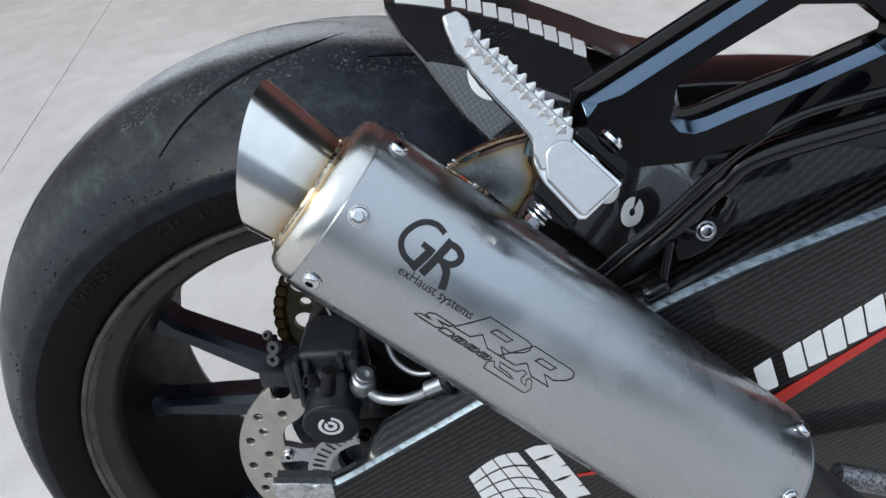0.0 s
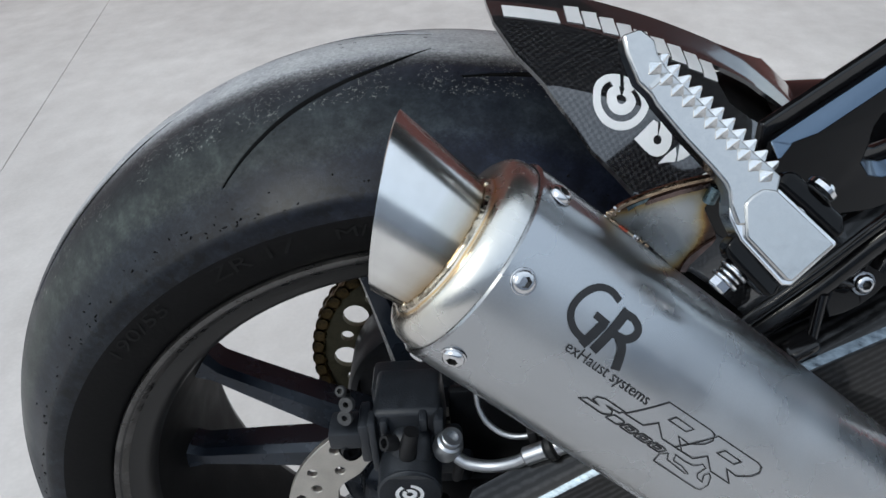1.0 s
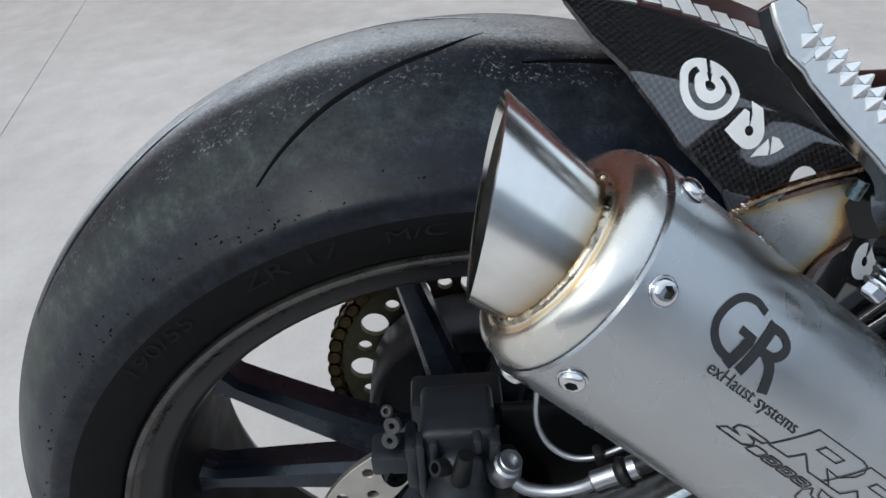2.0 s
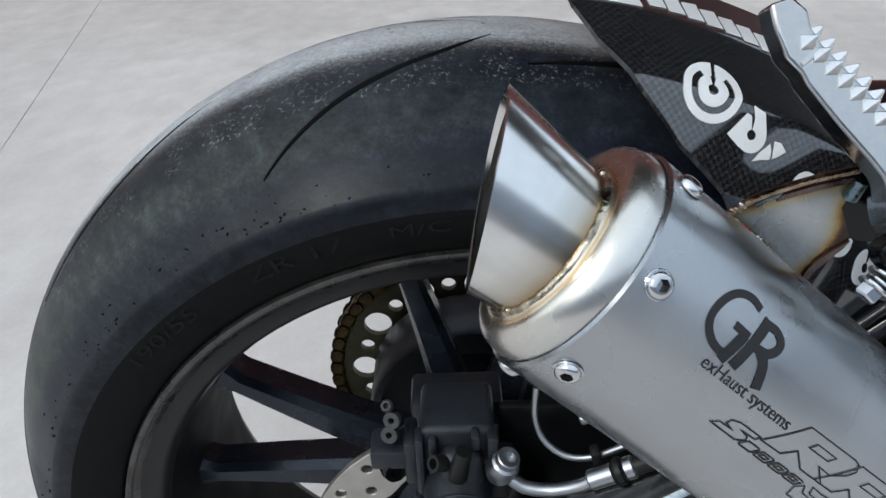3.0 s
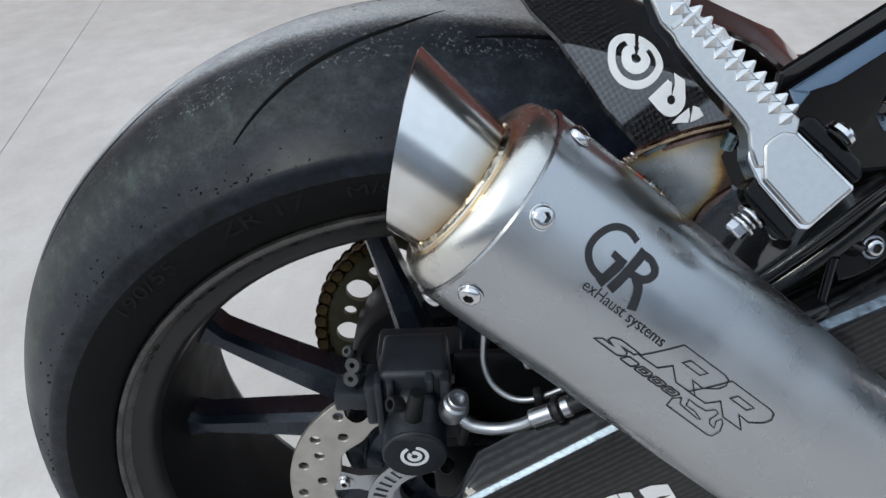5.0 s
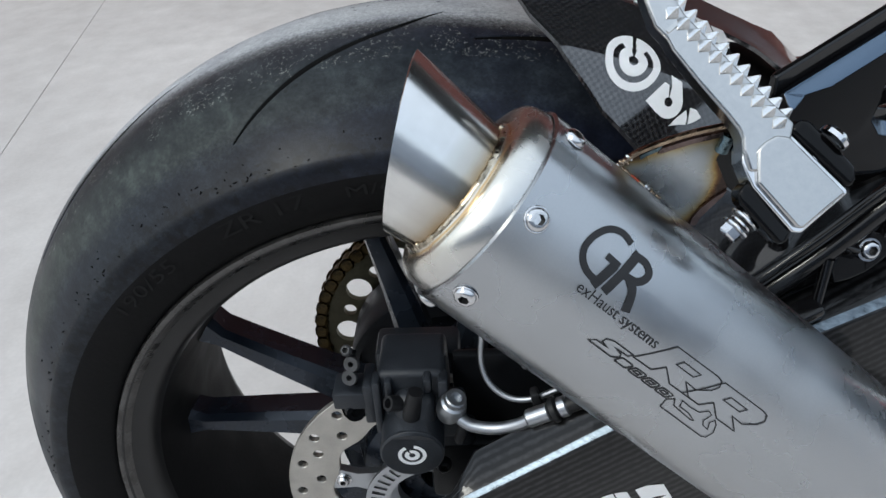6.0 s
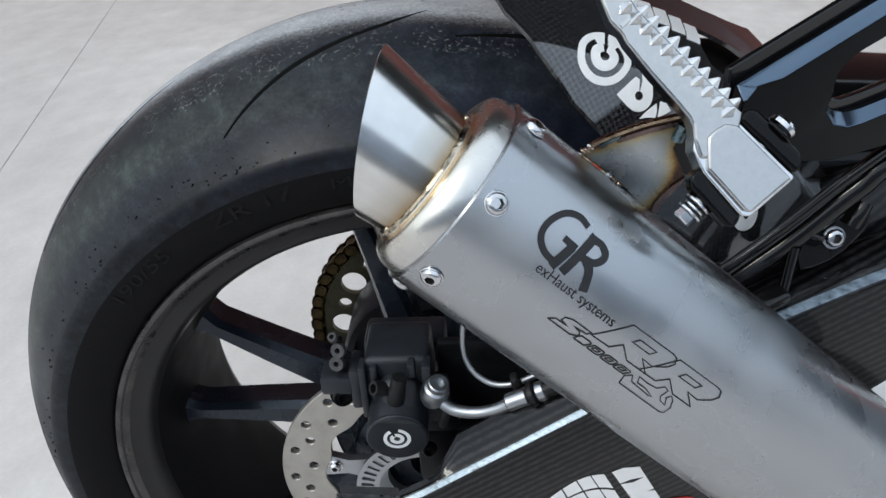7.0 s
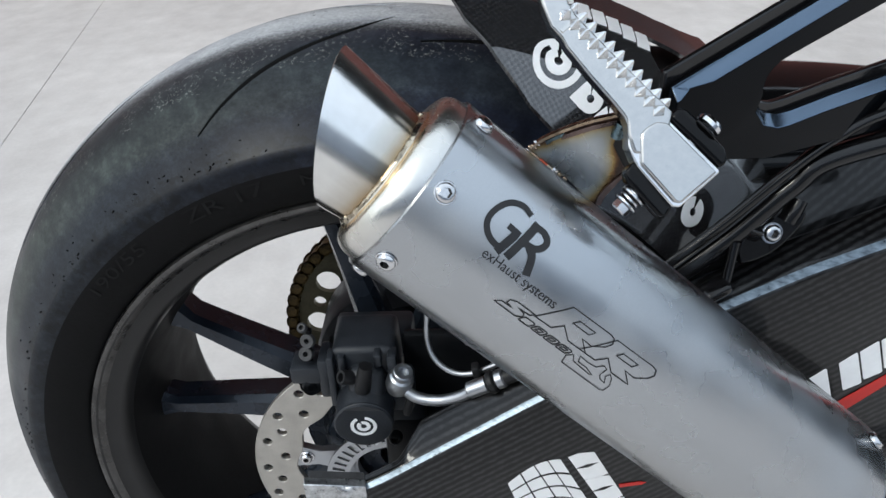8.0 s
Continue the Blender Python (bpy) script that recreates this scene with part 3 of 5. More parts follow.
def build_tyre():
    full = [(r, y) for r, y in side[::-1]] + prof + [(r, -y) for r, y in side]
    m = len(full)
    R_ = np.array([p[0] for p in full])
    Y_ = np.array([p[1] for p in full])
    ang = np.arange(N_AROUND) * 2 * np.pi / N_AROUND
    depth = np.zeros((N_AROUND, m))
    for curve, wide in groove_list():
        pts = smooth_path([(a, y * 1000, 0) for a, y in curve], 40)
        n = len(pts)
        for i, q in enumerate(pts):
            t = i / (n - 1)
            if t < 0.03 or t > 0.97:
                continue
            half = groove_half(t, wide) + 0.0014
            k0 = int(round(q.x / 360 * N_AROUND))
            ks = np.arange(k0 - 7, k0 + 8)
            da = (ks * 360 / N_AROUND - q.x) * math.pi / 180 * 0.31
            d = np.sqrt(da[:, None] ** 2 + (Y_[None, :] - q.y / 1000) ** 2)
            hit = np.clip((half - d) / 0.0014, 0, 1) * 0.0046
            hit[:, np.abs(Y_) > 0.0985] = 0
            depth[ks % N_AROUND] = np.maximum(depth[ks % N_AROUND], hit)
    rng = np.random.RandomState(3)
    verts = np.zeros((N_AROUND, m, 3))
    rr = R_[None, :] - depth
    verts[..., 0] = rr * np.cos(ang)[:, None]
    verts[..., 2] = rr * np.sin(ang)[:, None]
    verts[..., 1] = Y_[None, :]
    idx = np.arange(N_AROUND * m).reshape(N_AROUND, m)
    nxt = np.roll(idx, -1, axis=0)
    quads = np.stack([idx[:, :-1], nxt[:, :-1], nxt[:, 1:], idx[:, 1:]], -1).reshape(-1, 4)
    me = bpy.data.meshes.new("tyre")
    me.from_pydata(verts.reshape(-1, 3).tolist(), [], quads.tolist())
    me.materials.append(TREAD)
    me.materials.append(RUBBER_SIDE)
    s = len(side)
    mid = np.tile(np.arange(m - 1), N_AROUND)
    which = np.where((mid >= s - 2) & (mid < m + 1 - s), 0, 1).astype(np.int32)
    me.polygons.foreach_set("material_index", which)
    me.shade_smooth()
    return me


tyre = part("tyre", build_tyre(), None, wheel_rim, "worn black slick-type rear tyre with curved grooves")

for curve, wide in groove_list()[:4]:
    me = mesh_of("groove", groove_bm(curve, wide), [TREAD, RUBBER_SIDE], 30)
    for k in range(6):
        part("groove", me, None, wheel_rim, at=pose(0, 0, 0, 0, -60 * k, 0))

# raised size marking on the sidewall
def on_sidewall(u, v, w):
    a = radians(u)
    r = 0.2545 + v
    y = -0.1013 - 0.00035 + 1.2 * (r - 0.260) ** 2
    return Vector((r * math.cos(a), y, r * math.sin(a)))


def side_text(text, start, height, wide):
    data = bpy.data.curves.new("text", "FONT")
    data.body, data.size, data.resolution_u = text, 1.0, 2
    tmp = bpy.data.objects.new("text", data)
    scene.collection.objects.link(tmp)
    me = tmp.to_mesh().copy()
    tmp.to_mesh_clear()
    bpy.data.objects.remove(tmp)
    bm = bmesh.new()
    bm.from_mesh(me)
    bpy.data.meshes.remove(me)
    flat = [(v, v.co.x, v.co.y) for v in bm.verts]
    for v, x, y in flat:
        v.co = on_sidewall(start - x * wide, y * height, 0)
    part("size_marking", bm, RUBBER_MARK, wheel_rim, "", 0)


side_text("190/55", 137.5, 0.0125, 4.6)
side_text("ZR 17", 117.2, 0.0125, 4.9)
side_text("M/C", 100.0, 0.0095, 4.0)

# rolled-up rubber crumbs along the shoulder
crumbs = bmesh.new()
rng = random.Random(5)
for k in range(300):
    a = rng.uniform(0, 2 * math.pi)
    y = -0.0995 + abs(rng.gauss(0, 0.006))
    r = tyre_radius(y / 0.1) + 0.0002
    one_c = bmesh.new()
    bmesh.ops.create_icosphere(one_c, subdivisions=1, radius=rng.uniform(0.0003, 0.0008))
    m_ = Matrix.Translation((r * math.cos(a), y, r * math.sin(a))) @ Matrix.Rotation(rng.uniform(0, 6), 4, "Y") @ Matrix.Rotation(rng.uniform(0, 3), 4, "X") @ Matrix.Diagonal((rng.uniform(1, 2.6), 0.8, 0.7, 1))
    bmesh.ops.transform(one_c, matrix=m_, verts=one_c.verts[:])
    join(crumbs, one_c)
tagged(part("rubber_grit", crumbs, RUBBER_SIDE, wheel_rim, "rolled black rubber grit on the shoulder", 60), kind="stuff")

# spokes: five pairs
def spoke_mesh(spread_in, spread_out):
    bm = bmesh.new()
    rings = []
    for k in range(13):
        t = k / 12
        r = 0.045 + (0.2055 - 0.045) * t
        a = radians(spread_in + (spread_out - spread_in) * t)
        half = 0.0165 - 0.0105 * t + 0.007 * max(0, (t - 0.9) / 0.1) ** 2
        y0 = -0.036 - 0.002 * t          # the face that looks outward
        deep = 0.032 - 0.006 * t
        c = Vector((r * math.cos(a), 0, r * math.sin(a)))
        side_ = Vector((-math.sin(a), 0, math.cos(a)))
        loop = [(-half, 0.006), (-half * 0.62, 0), (half * 0.62, 0), (half, 0.006), (half * 0.75, deep), (-half * 0.75, deep)]
        rings.append([bm.verts.new(c + side_ * p + Vector((0, y0 + q, 0))) for p, q in loop])
    for p, q in zip(rings, rings[1:]):
        for i in range(6):
            bm.faces.new((p[i], p[(i + 1) % 6], q[(i + 1) % 6], q[i]))
    bm.faces.new(rings[0])
    bm.faces.new(rings[-1][::-1])
    return bm


# the spokes' blue sky sheen is put into the base colour
SPOKE_PAINT = material("black spoke paint with blue sheen", (0.019, 0.025, 0.036), 0.24, metal=0.4, vary=0.25, scale=50, bump=0.06, bump_scale=900)
left_spoke = mesh_of("spoke", spoke_mesh(-11.5, -13.8), SPOKE_PAINT, 30)
right_spoke = mesh_of("spoke", spoke_mesh(11.5, 13.8), SPOKE_PAINT, 30)
for k in range(5):
    for me in (left_spoke, right_spoke):
        part("spoke", me, None, wheel_rim, "" if k else "black alloy spoke", at=pose(0, 0, 0, 0, -(161.3 + 72 * k), 0))
hub_bm = lathe([(0.02, -0.075), (0.036, -0.075), (0.062, -0.068), (0.068, -0.05), (0.066, -0.02), (0.05, 0.0), (0.052, 0.05), (0.044, 0.075), (0.02, 0.075)], 64, "Y")
part("hub", hub_bm, SPOKE_PAINT, wheel_rim)
part("hub_flange", lathe([(0.03, -0.050), (0.080, -0.046), (0.084, -0.042), (0.080, -0.034), (0.03, -0.034)], 64, "Y"), SPOKE_PAINT, wheel_rim)
drum_bm = lathe([(0.03, 0.052), (0.078, 0.05), (0.079, 0.034), (0.0845, 0.034), (0.087, 0.038), (0.087, 0.085), (0.083, 0.09), (0.03, 0.09)], 96, "Y")
part("drive_drum", drum_bm, CAST_GREY, wheel_rim, "dark grey cast drive drum behind the spokes")

# brake disc, in the plane y = 0
def disc_bm():
    holes = []
    for k in range(22):
        a = 2 * math.pi * k / 22
        holes.append(circle(0.101 * math.cos(a), 0.101 * math.sin(a), 0.0036, 12))
        a += math.pi / 22
        rr = 0.0925 if k % 2 else 0.086
        holes.append(circle(rr * math.cos(a), rr * math.sin(a), 0.0036, 12))
    ring_in = [(r_ * math.cos(a_), r_ * math.sin(a_)) for r_, a_ in [(0.0755 + 0.002 * math.cos(12 * 2 * math.pi * k / 144), 2 * math.pi * k / 144) for k in range(144)]]
    return sheet(circle(0, 0, 0.11, 160), lambda u, v, w: Vector((u, w, v)), [ring_in] + holes, 0.005)


disc = bevelled(part("brake_disc", disc_bm(), DISC_STEEL, bike, "drilled steel rear brake disc", 30, pose(0, -0.0025, 0.325)), 0.0005, 1)
arm_bm = sheet([(0.036, -0.012), (0.06, -0.007), (0.078, -0.011), (0.083, -0.006), (0.083, 0.006), (0.078, 0.011), (0.06, 0.007), (0.036, 0.012)], lambda u, v, w: Vector((u, w, v)), [circle(0.0775, 0, 0.0026, 12)], 0.006)
arm_me = mesh_of("carrier_arm", arm_bm, SATIN_STEEL, 30)
for k in range(6):
    part("carrier_arm", arm_me, None, disc, at=pose(0, 0.001, 0, 0, -(51.5 + 60 * k), 0))
part("disc_carrier", lathe([(0.03, 0.0), (0.044, 0.0), (0.044, 0.008), (0.03, 0.008)], 64, "Y"), SATIN_STEEL, disc)
abs_bm = bmesh.new()
join(abs_bm, sheet(circle(0, 0, 0.052, 96), lambda u, v, w: Vector((u, w, v)),
                   [[(r_ * math.cos(a_), r_ * math.sin(a_)) for r_, a_ in ((0.039, 2 * math.pi * (k - 0.25) / 44), (0.0485, 2 * math.pi * (k - 0.25) / 44), (0.0485, 2 * math.pi * (k + 0.25) / 44), (0.039, 2 * math.pi * (k + 0.25) / 44))] for k in range(44)] + [circle(0, 0, 0.035, 48)], 0.0018))
part("sensor_ring", abs_bm, SATIN_STEEL, disc, "slotted steel speed sensor ring", at=pose(0, -0.014, 0))
for k in range(6):
    a = radians(51.5 + 60 * k)
    part("disc_bolt", screw_head(0.0048, 0.004, frame_to((0.070 * math.cos(a), 0.001, 0.070 * math.sin(a)), (0, -1, 0)), 0.006), SCREW, disc)

# sprocket and chain on the far side
def sprocket_bm():
    teeth = 45
    outline = []
    for k in range(teeth * 4):
        a = 2 * math.pi * k / (teeth * 4)
        r = 0.1105 + (0.0035 if k % 4 in (0, 1) else -0.002)
        outline.append((r * math.cos(a), r * math.sin(a)))
    holes = []
    for k in range(22):
        a = radians(163 + 360 * k / 22)
        r = 0.0122 if k % 2 else 0.0062
        holes.append(circle(0.0895 * math.cos(a), 0.0895 * math.sin(a), r, 20))
    return sheet(outline, lambda u, v, w: Vector((u, w, v)), holes + [circle(0, 0, 0.04, 32)], 0.006)


sprocket = part("sprocket", sprocket_bm(), SPROCKET, bike, "worn brass-coloured rear sprocket with round holes", at=pose(0, 0.185, 0.325))
link = bmesh.new()
for yy in (-0.0085, 0.0065):
    shape = [(-0.0125 + 0.0062 * math.cos(a), 0.0062 * math.sin(a)) for a in np.linspace(math.pi / 2, 3 * math.pi / 2, 9)]
    shape += [(0, -0.0045)] + [(0.0045 + 0.0062 * math.cos(a), 0.0062 * math.sin(a)) for a in np.linspace(-math.pi / 2, math.pi / 2, 9)] + [(-0.004, 0.0045)]
    sheet(shape, lambda u, v, w: Vector((u + 0.004, yy + w, v)), (), 0.002, bm=link)
for xx in (-0.0085, 0.0085):
    cylinder(0.0046, 0.018, pose(xx, 0.009, 0, 90), 12, 0, link)
link_me = mesh_of("chain_link", link, CHAIN, 30)
chain = part("chain", lathe([(0.112, -0.003), (0.115, -0.003), (0.115, 0.003), (0.112, 0.003)], 96, "Y", sweep=(radians(60), radians(250))), CHAIN, bike, "oily gold drive chain", at=pose(0, 0.188, 0.325))
for k in range(26):
    a = radians(70 + 180 * k / 26)
    part("chain_link", link_me, None, chain, at=pose(0.1145 * math.cos(a), 0, 0.1145 * math.sin(a), 0, -math.degrees(a) - 90, 0))

# ---- exhaust: local z runs forward along the silencer, local x outward ----
EZ = Vector((0.7571, -0.0794, -0.6485)).normalized()
EX = Vector((-0.0603, -0.9968, 0.0517))
EX = (EX - EZ * EX.dot(EZ)).normalized()
EY = EZ.cross(EX)
PIPE = Matrix.Translation((0.0389, -0.1170, 0.6219)) @ Matrix((EX, EY, EZ)).transposed().to_4x4()
RB = 0.0428


def on_pipe(s, deg, r=RB):
    return Vector((r * math.cos(radians(deg)), r * math.sin(radians(deg)), s))


body_bm = lathe([(RB, -0.0072), (RB, 0.2555), (RB - 0.0010, 0.2575), (RB - 0.0022, 0.2575), (RB - 0.0022, -0.0060), (RB - 0.0014, -0.0078)], 160, "Z")
silencer = part("silencer", body_bm, SILENCER_STEEL, bike, "brushed steel round exhaust silencer", 30, PIPE)
TIP_OFF = 0.0048   # the outlet sits a little outward of the body's axis
cap = [(0.0282, -0.0205), (0.0296, -0.0199), (0.0306, -0.0189), (0.0322, -0.0186), (0.0341, -0.0184), (0.0359, -0.0179), (0.0376, -0.0170), (0.0391, -0.0156), (0.0401, -0.0138), (0.0407, -0.0115), (0.0409, -0.0090), (0.0408, -0.0060), (0.0406, 0.0), (0.0380, 0.0), (0.0380, -0.0125), (0.0360, -0.0155), (0.0282, -0.0165)]
cap_bm = lathe(cap, 160, "Z")
for v in cap_bm.verts:
    v.co.x += TIP_OFF * min(1, max(0, (0.0385 - math.hypot(v.co.x, v.co.y)) / 0.0085))
end_cap = part("end_cap", cap_bm, CAP_STEEL, silencer, "heat-tinted polished end cap ring", 50)


def tip_bm():
    """A thin flared outlet, cut off at a slant."""
    bm = bmesh.new()
    n, rows = 160, 26
    def cut(deg):
        return -0.0461 + 0.0160 * math.cos(radians(deg - 92))
    rings = []
    for wall_r, order in ((0.0, range(rows + 1)), (-0.0012, range(rows, -1, -1))):
        for k in order:
            t = k / rows
            ring = []
            for i in range(n):
                deg = 360 * i / n
                s0, s1 = -0.0195, cut(deg)
                s = s0 + (s1 - s0) * t
                r = 0.0276 + 0.0036 * ((s0 - s) / 0.045) + wall_r
                ring.append(bm.verts.new(on_pipe(s, deg, r) + Vector((TIP_OFF, 0, 0))))
            rings.append(ring)
    for ring_no, (p, q) in enumerate(zip(rings, rings[1:] + rings[:1])):
        for i in range(n):
            f = bm.faces.new((p[i], p[(i + 1) % n], q[(i + 1) % n], q[i]))
            f.material_index = 1 if ring_no > rows + 2 else 0
    return bm


tip = part("outlet_tip", tip_bm(), [TIP_STEEL, DARK_STEEL], silencer, "mirror-polished slash-cut outlet tip", 50)
for k in range(7):
    for s in (0.0, 0.2505):
        deg = -29.6 + 360 / 7 * k + (0 if s == 0 else -0.8)
        p = on_pipe(s, deg)
        part("screw", screw_head(0.0042, 0.0026, frame_to(p, (p.x, p.y, 0)), 0.0047), SCREW, silencer)

# ---- hugger: a shell round the tyre ----
SECTION = [(0.16, 0.376), (0.09, 0.375), (0.06, 0.369), (0.04, 0.3622), (0.024, 0.3585), (0.02, 0.357), (-0.0126, 0.3386), (-0.035, 0.303), (-0.045, 0.27)]


def hug_radius(y):
    for (y0, r0), (y1, r1) in zip(SECTION, SECTION[1:]):
        if y <= y0 and y >= y1:
            return r0 + (r1 - r0) * (y0 - y) / (y0 - y1)
    return SECTION[-1][1]


ARC = [0.0]
YS = [0.10 - 0.001 * k for k in range(146)]
for y0, y1 in zip(YS, YS[1:]):
    ARC.append(ARC[-1] + math.hypot(y1 - y0, hug_radius(y1) - hug_radius(y0)))


def hug_v(y):
    """Length across the shell, from its crown."""
    k = (0.10 - y) / 0.001
    i = min(int(k), len(ARC) - 2)
    return ARC[i] + (ARC[i + 1] - ARC[i]) * (k - i)


def hug_y(v):
    for i in range(len(ARC) - 1):
        if v <= ARC[i + 1]:
            return YS[i] + (YS[i + 1] - YS[i]) * (v - ARC[i]) / (ARC[i + 1] - ARC[i])
    return YS[-1]


def on_hugger(lift=0.0):
    """place() for sheets on the shell: u is metres forward of the top, v metres across."""
    def place(u, v, w):
        a = u / 0.36
        y = hug_y(v)
        r = hug_radius(y) + lift - w
        r -= max(0, math.degrees(a) - 32) * 0.0006
        return Vector((r * math.sin(a), y, 0.325 + r * math.cos(a)))
    return place


def hp(deg, y):
    return (radians(deg) * 0.36, hug_v(y))


hug_out = [hp(7.4, 0.056), hp(7.8, 0.036), hp(8.3, 0.020), hp(10.2, 0.002), hp(13.3, -0.0150), hp(17.5, -0.0268), hp(22.1, -0.0345), hp(27, -0.042), hp(60, -0.042), hp(60, 0.02), hp(48, 0.090), hp(42, 0.099), hp(37, 0.098), hp(34.5, 0.080), hp(32, 0.066), hp(29, 0.0595), hp(25, 0.0575), hp(19, 0.056), hp(13, 0.0555)]
hug_hole = [hp(27.3, 0.035), hp(30, 0.0375), hp(34, 0.040), hp(37.5, 0.044), hp(39.0, 0.038), hp(37.5, 0.022), hp(34.5, 0.009), hp(31.5, 0.0072), hp(29.3, 0.010), hp(27.9, 0.021)]
hugger = part("hugger", sheet(hug_out, on_hugger(), [hug_hole], 0.0022, 0.0035), CARBON_FINE, bike, "glossy carbon fibre tyre hugger with white decals", 25)

# dark sheet added under the cut-out so that the hole reads black
backing = [hp(25.5, 0.050), hp(30, 0.055), hp(34, 0.074), hp(44, 0.085), hp(43, -0.004), hp(26, -0.004)]
part("hole_backing", sheet(backing, on_hugger(-0.012), (), 0.002, 0.006), RUBBER_SIDE, hugger)

# ---- swingarm ----
SX, SY = Vector((1, 0.13, 0)).normalized(), Vector((0, 0, 1))


def on_arm(lift=0.0):
    base = Vector((0.1245, -0.0856, 0))
    nrm = SX.cross(SY)
    return lambda u, v, w: base + SX * u + SY * v + nrm * (lift - w)


# the ridge of the arm, as (along, height)
RIDGE = [(-0.131, 0.4180), (-0.122, 0.4215), (-0.093, 0.4375), (-0.032, 0.4708), (0.072, 0.5245), (0.120, 0.5440), (0.192, 0.5670), (0.32, 0.606)]


def ridge_height(u):
    for (u0, v0), (u1, v1) in zip(RIDGE, RIDGE[1:]):
        if u <= u1:
            return v0 + (v1 - v0) * (u - u0) / (u1 - u0)
    return RIDGE[-1][1]


def swingarm_bm():
    bm = bmesh.new()
    uvl = bm.loops.layers.uv.verify()
    place = on_arm()
    # across: depth behind the outer face, height above the ridge
    def cross_at(u):
        # the ridge strip, coloured as a sky reflection, widens towards the front
        t = min(1, max(0, (u + 0.06) / 0.14))
        f = 0.0036 + 0.0014 * t
        return [(0.004, -0.16), (0.0, -0.15), (0.0, -0.10), (0.0, -0.05), (0.0, -0.0060), (0.0003, -0.0048), (0.0010, -0.0040), (0.0010 + 0.82 * f, -0.0040 + 0.57 * f), (0.0018 + 0.82 * f, -0.0036 + 0.57 * f), (0.014, 0.0034), (0.024, 0.0055), (0.027, 0.0035), (0.028, -0.002), (0.028, -0.15)]

    cross = cross_at(0.0)
    arc = [0.0]
    for p, q in zip(cross, cross[1:]):
        arc.append(arc[-1] + math.dist(p, q))

    def across(u, j):
        # height on the face, then the length over the top
        low = cross[j][1] - (0.16 * min(1, max(0, u / 0.12)) if cross[j][1] < -0.09 else 0)
        return ridge_height(u) + (low if j <= 4 else cross[4][1] + arc[j] - arc[4])
    n = 110
    rows = []
    for k in range(n + 1):
        u = -0.131 + 0.451 * k / n
        h = sum(ridge_height(u + d) for d in (-0.006, -0.003, 0, 0.003, 0.006)) / 5
        wide = 1.0 if u > -0.094 else max(0.3, 1 - (-0.094 - u) / 0.022)
        rows.append(([bm.verts.new(place(u, h + dv * (wide if dv > 0 else 1), w * (wide if w > 0.01 else 1))) for w, dv in [(w_, d_ if d_ > -0.09 else d_ - 0.16 * min(1, max(0, u / 0.12))) for w_, d_ in cross_at(u)]], u))
    for (p, u0), (q, u1) in zip(rows, rows[1:]):
        for j in range(len(cross) - 1):
            f = bm.faces.new((p[j], p[j + 1], q[j + 1], q[j]))
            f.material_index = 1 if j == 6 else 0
            for lp, c in zip(f.loops, ((u0, across(u0, j)), (u0, across(u0, j + 1)), (u1, across(u1, j + 1)), (u1, across(u1, j)))):
                lp[uvl].uv = c
    bm.faces.new(rows[0][0])
    bm.faces.new(rows[-1][0][::-1])
    return bm


swingarm = part("swingarm", swingarm_bm(), [CARBON_TWILL, RIDGE_SHEEN], bike, "glossy carbon covered swingarm, sky sheen coloured into its ridge", 40)
adjuster_out = [(-0.167, 0.4262), (-0.150, 0.4225), (-0.131, 0.4180), (-0.131, 0.375), (-0.167, 0.375)]
adjuster = bevelled(part("axle_adjuster", sheet(adjuster_out, on_arm(0.0004), (), 0.006, 0.01), BARE_ALU, swingarm, "scuffed bare aluminium chain adjuster plate", 30), 0.0008, 2)
axle_out = [(-0.165, 0.4245), (-0.150, 0.4210), (-0.1315, 0.4168), (-0.1315, 0.375), (-0.165, 0.375)]
part("adjuster_block", sheet(axle_out, on_arm(-0.0055), (), 0.0065, 0.01), EYELET, swingarm, "grey cast adjuster block", 30)
MM = 0.001


def mm(points):
    return [(u * MM, v * MM) for u, v in points]


def patch(name, outline, place, mat, parent, label="", thick=0.0003, step=0.004):
    return part(name, sheet(outline, place, (), thick, step), mat, parent, label, 30)


# white and red graphics on the arm
arm_face = on_arm(0.0006)
for row in range(4):
    for col in range(4):
        a0, a1 = col / 4 + 0.012, (col + 1) / 4 - 0.012
        b0, b1 = row / 4 + 0.02, (row + 1) / 4 - 0.02
        def quad(a, b):
            # a across the fan, b downwards; the fan leans and widens
            top = Vector((-0.0448 + 0.0330 * a, 0.4062 + 0.0165 * math.sin(1.4 * a)))
            low = Vector((-0.034 + 0.0520 * a, 0.372 - 0.012 * a + 0.008 * math.sin(3 * a)))
            q = top.lerp(low, b)
            return (q.x, q.y + 0.003 * math.sin(3 * a))
        patch("fan_patch", [quad(a0, b0), quad((a0 + a1) / 2, b0), quad(a1, b0), quad(a1, b1), quad((a0 + a1) / 2, b1), quad(a0, b1)], arm_face, DECAL_WHITE, swingarm)
for k in range(5):
    def quad(a, b):
        left, right = Vector((-0.0072, 0.4232)).lerp(Vector((0.0235, 0.366)), b), Vector((0.0085, 0.4262)).lerp(Vector((0.0375, 0.3700)), b)
        q = left.lerp(right, a)
        return (q.x, q.y)
    b0, b1 = k / 5 + 0.008, (k + 1) / 5 - 0.008
    wob = 0.02 * (-1) ** k
    patch("stripe_patch", [quad(0, b0), quad(0.45, b0 - wob), quad(1, b0 + wob), quad(1.0, b1), quad(0.5, b1 - wob), quad(0, b1)], arm_face, DECAL_WHITE, swingarm)
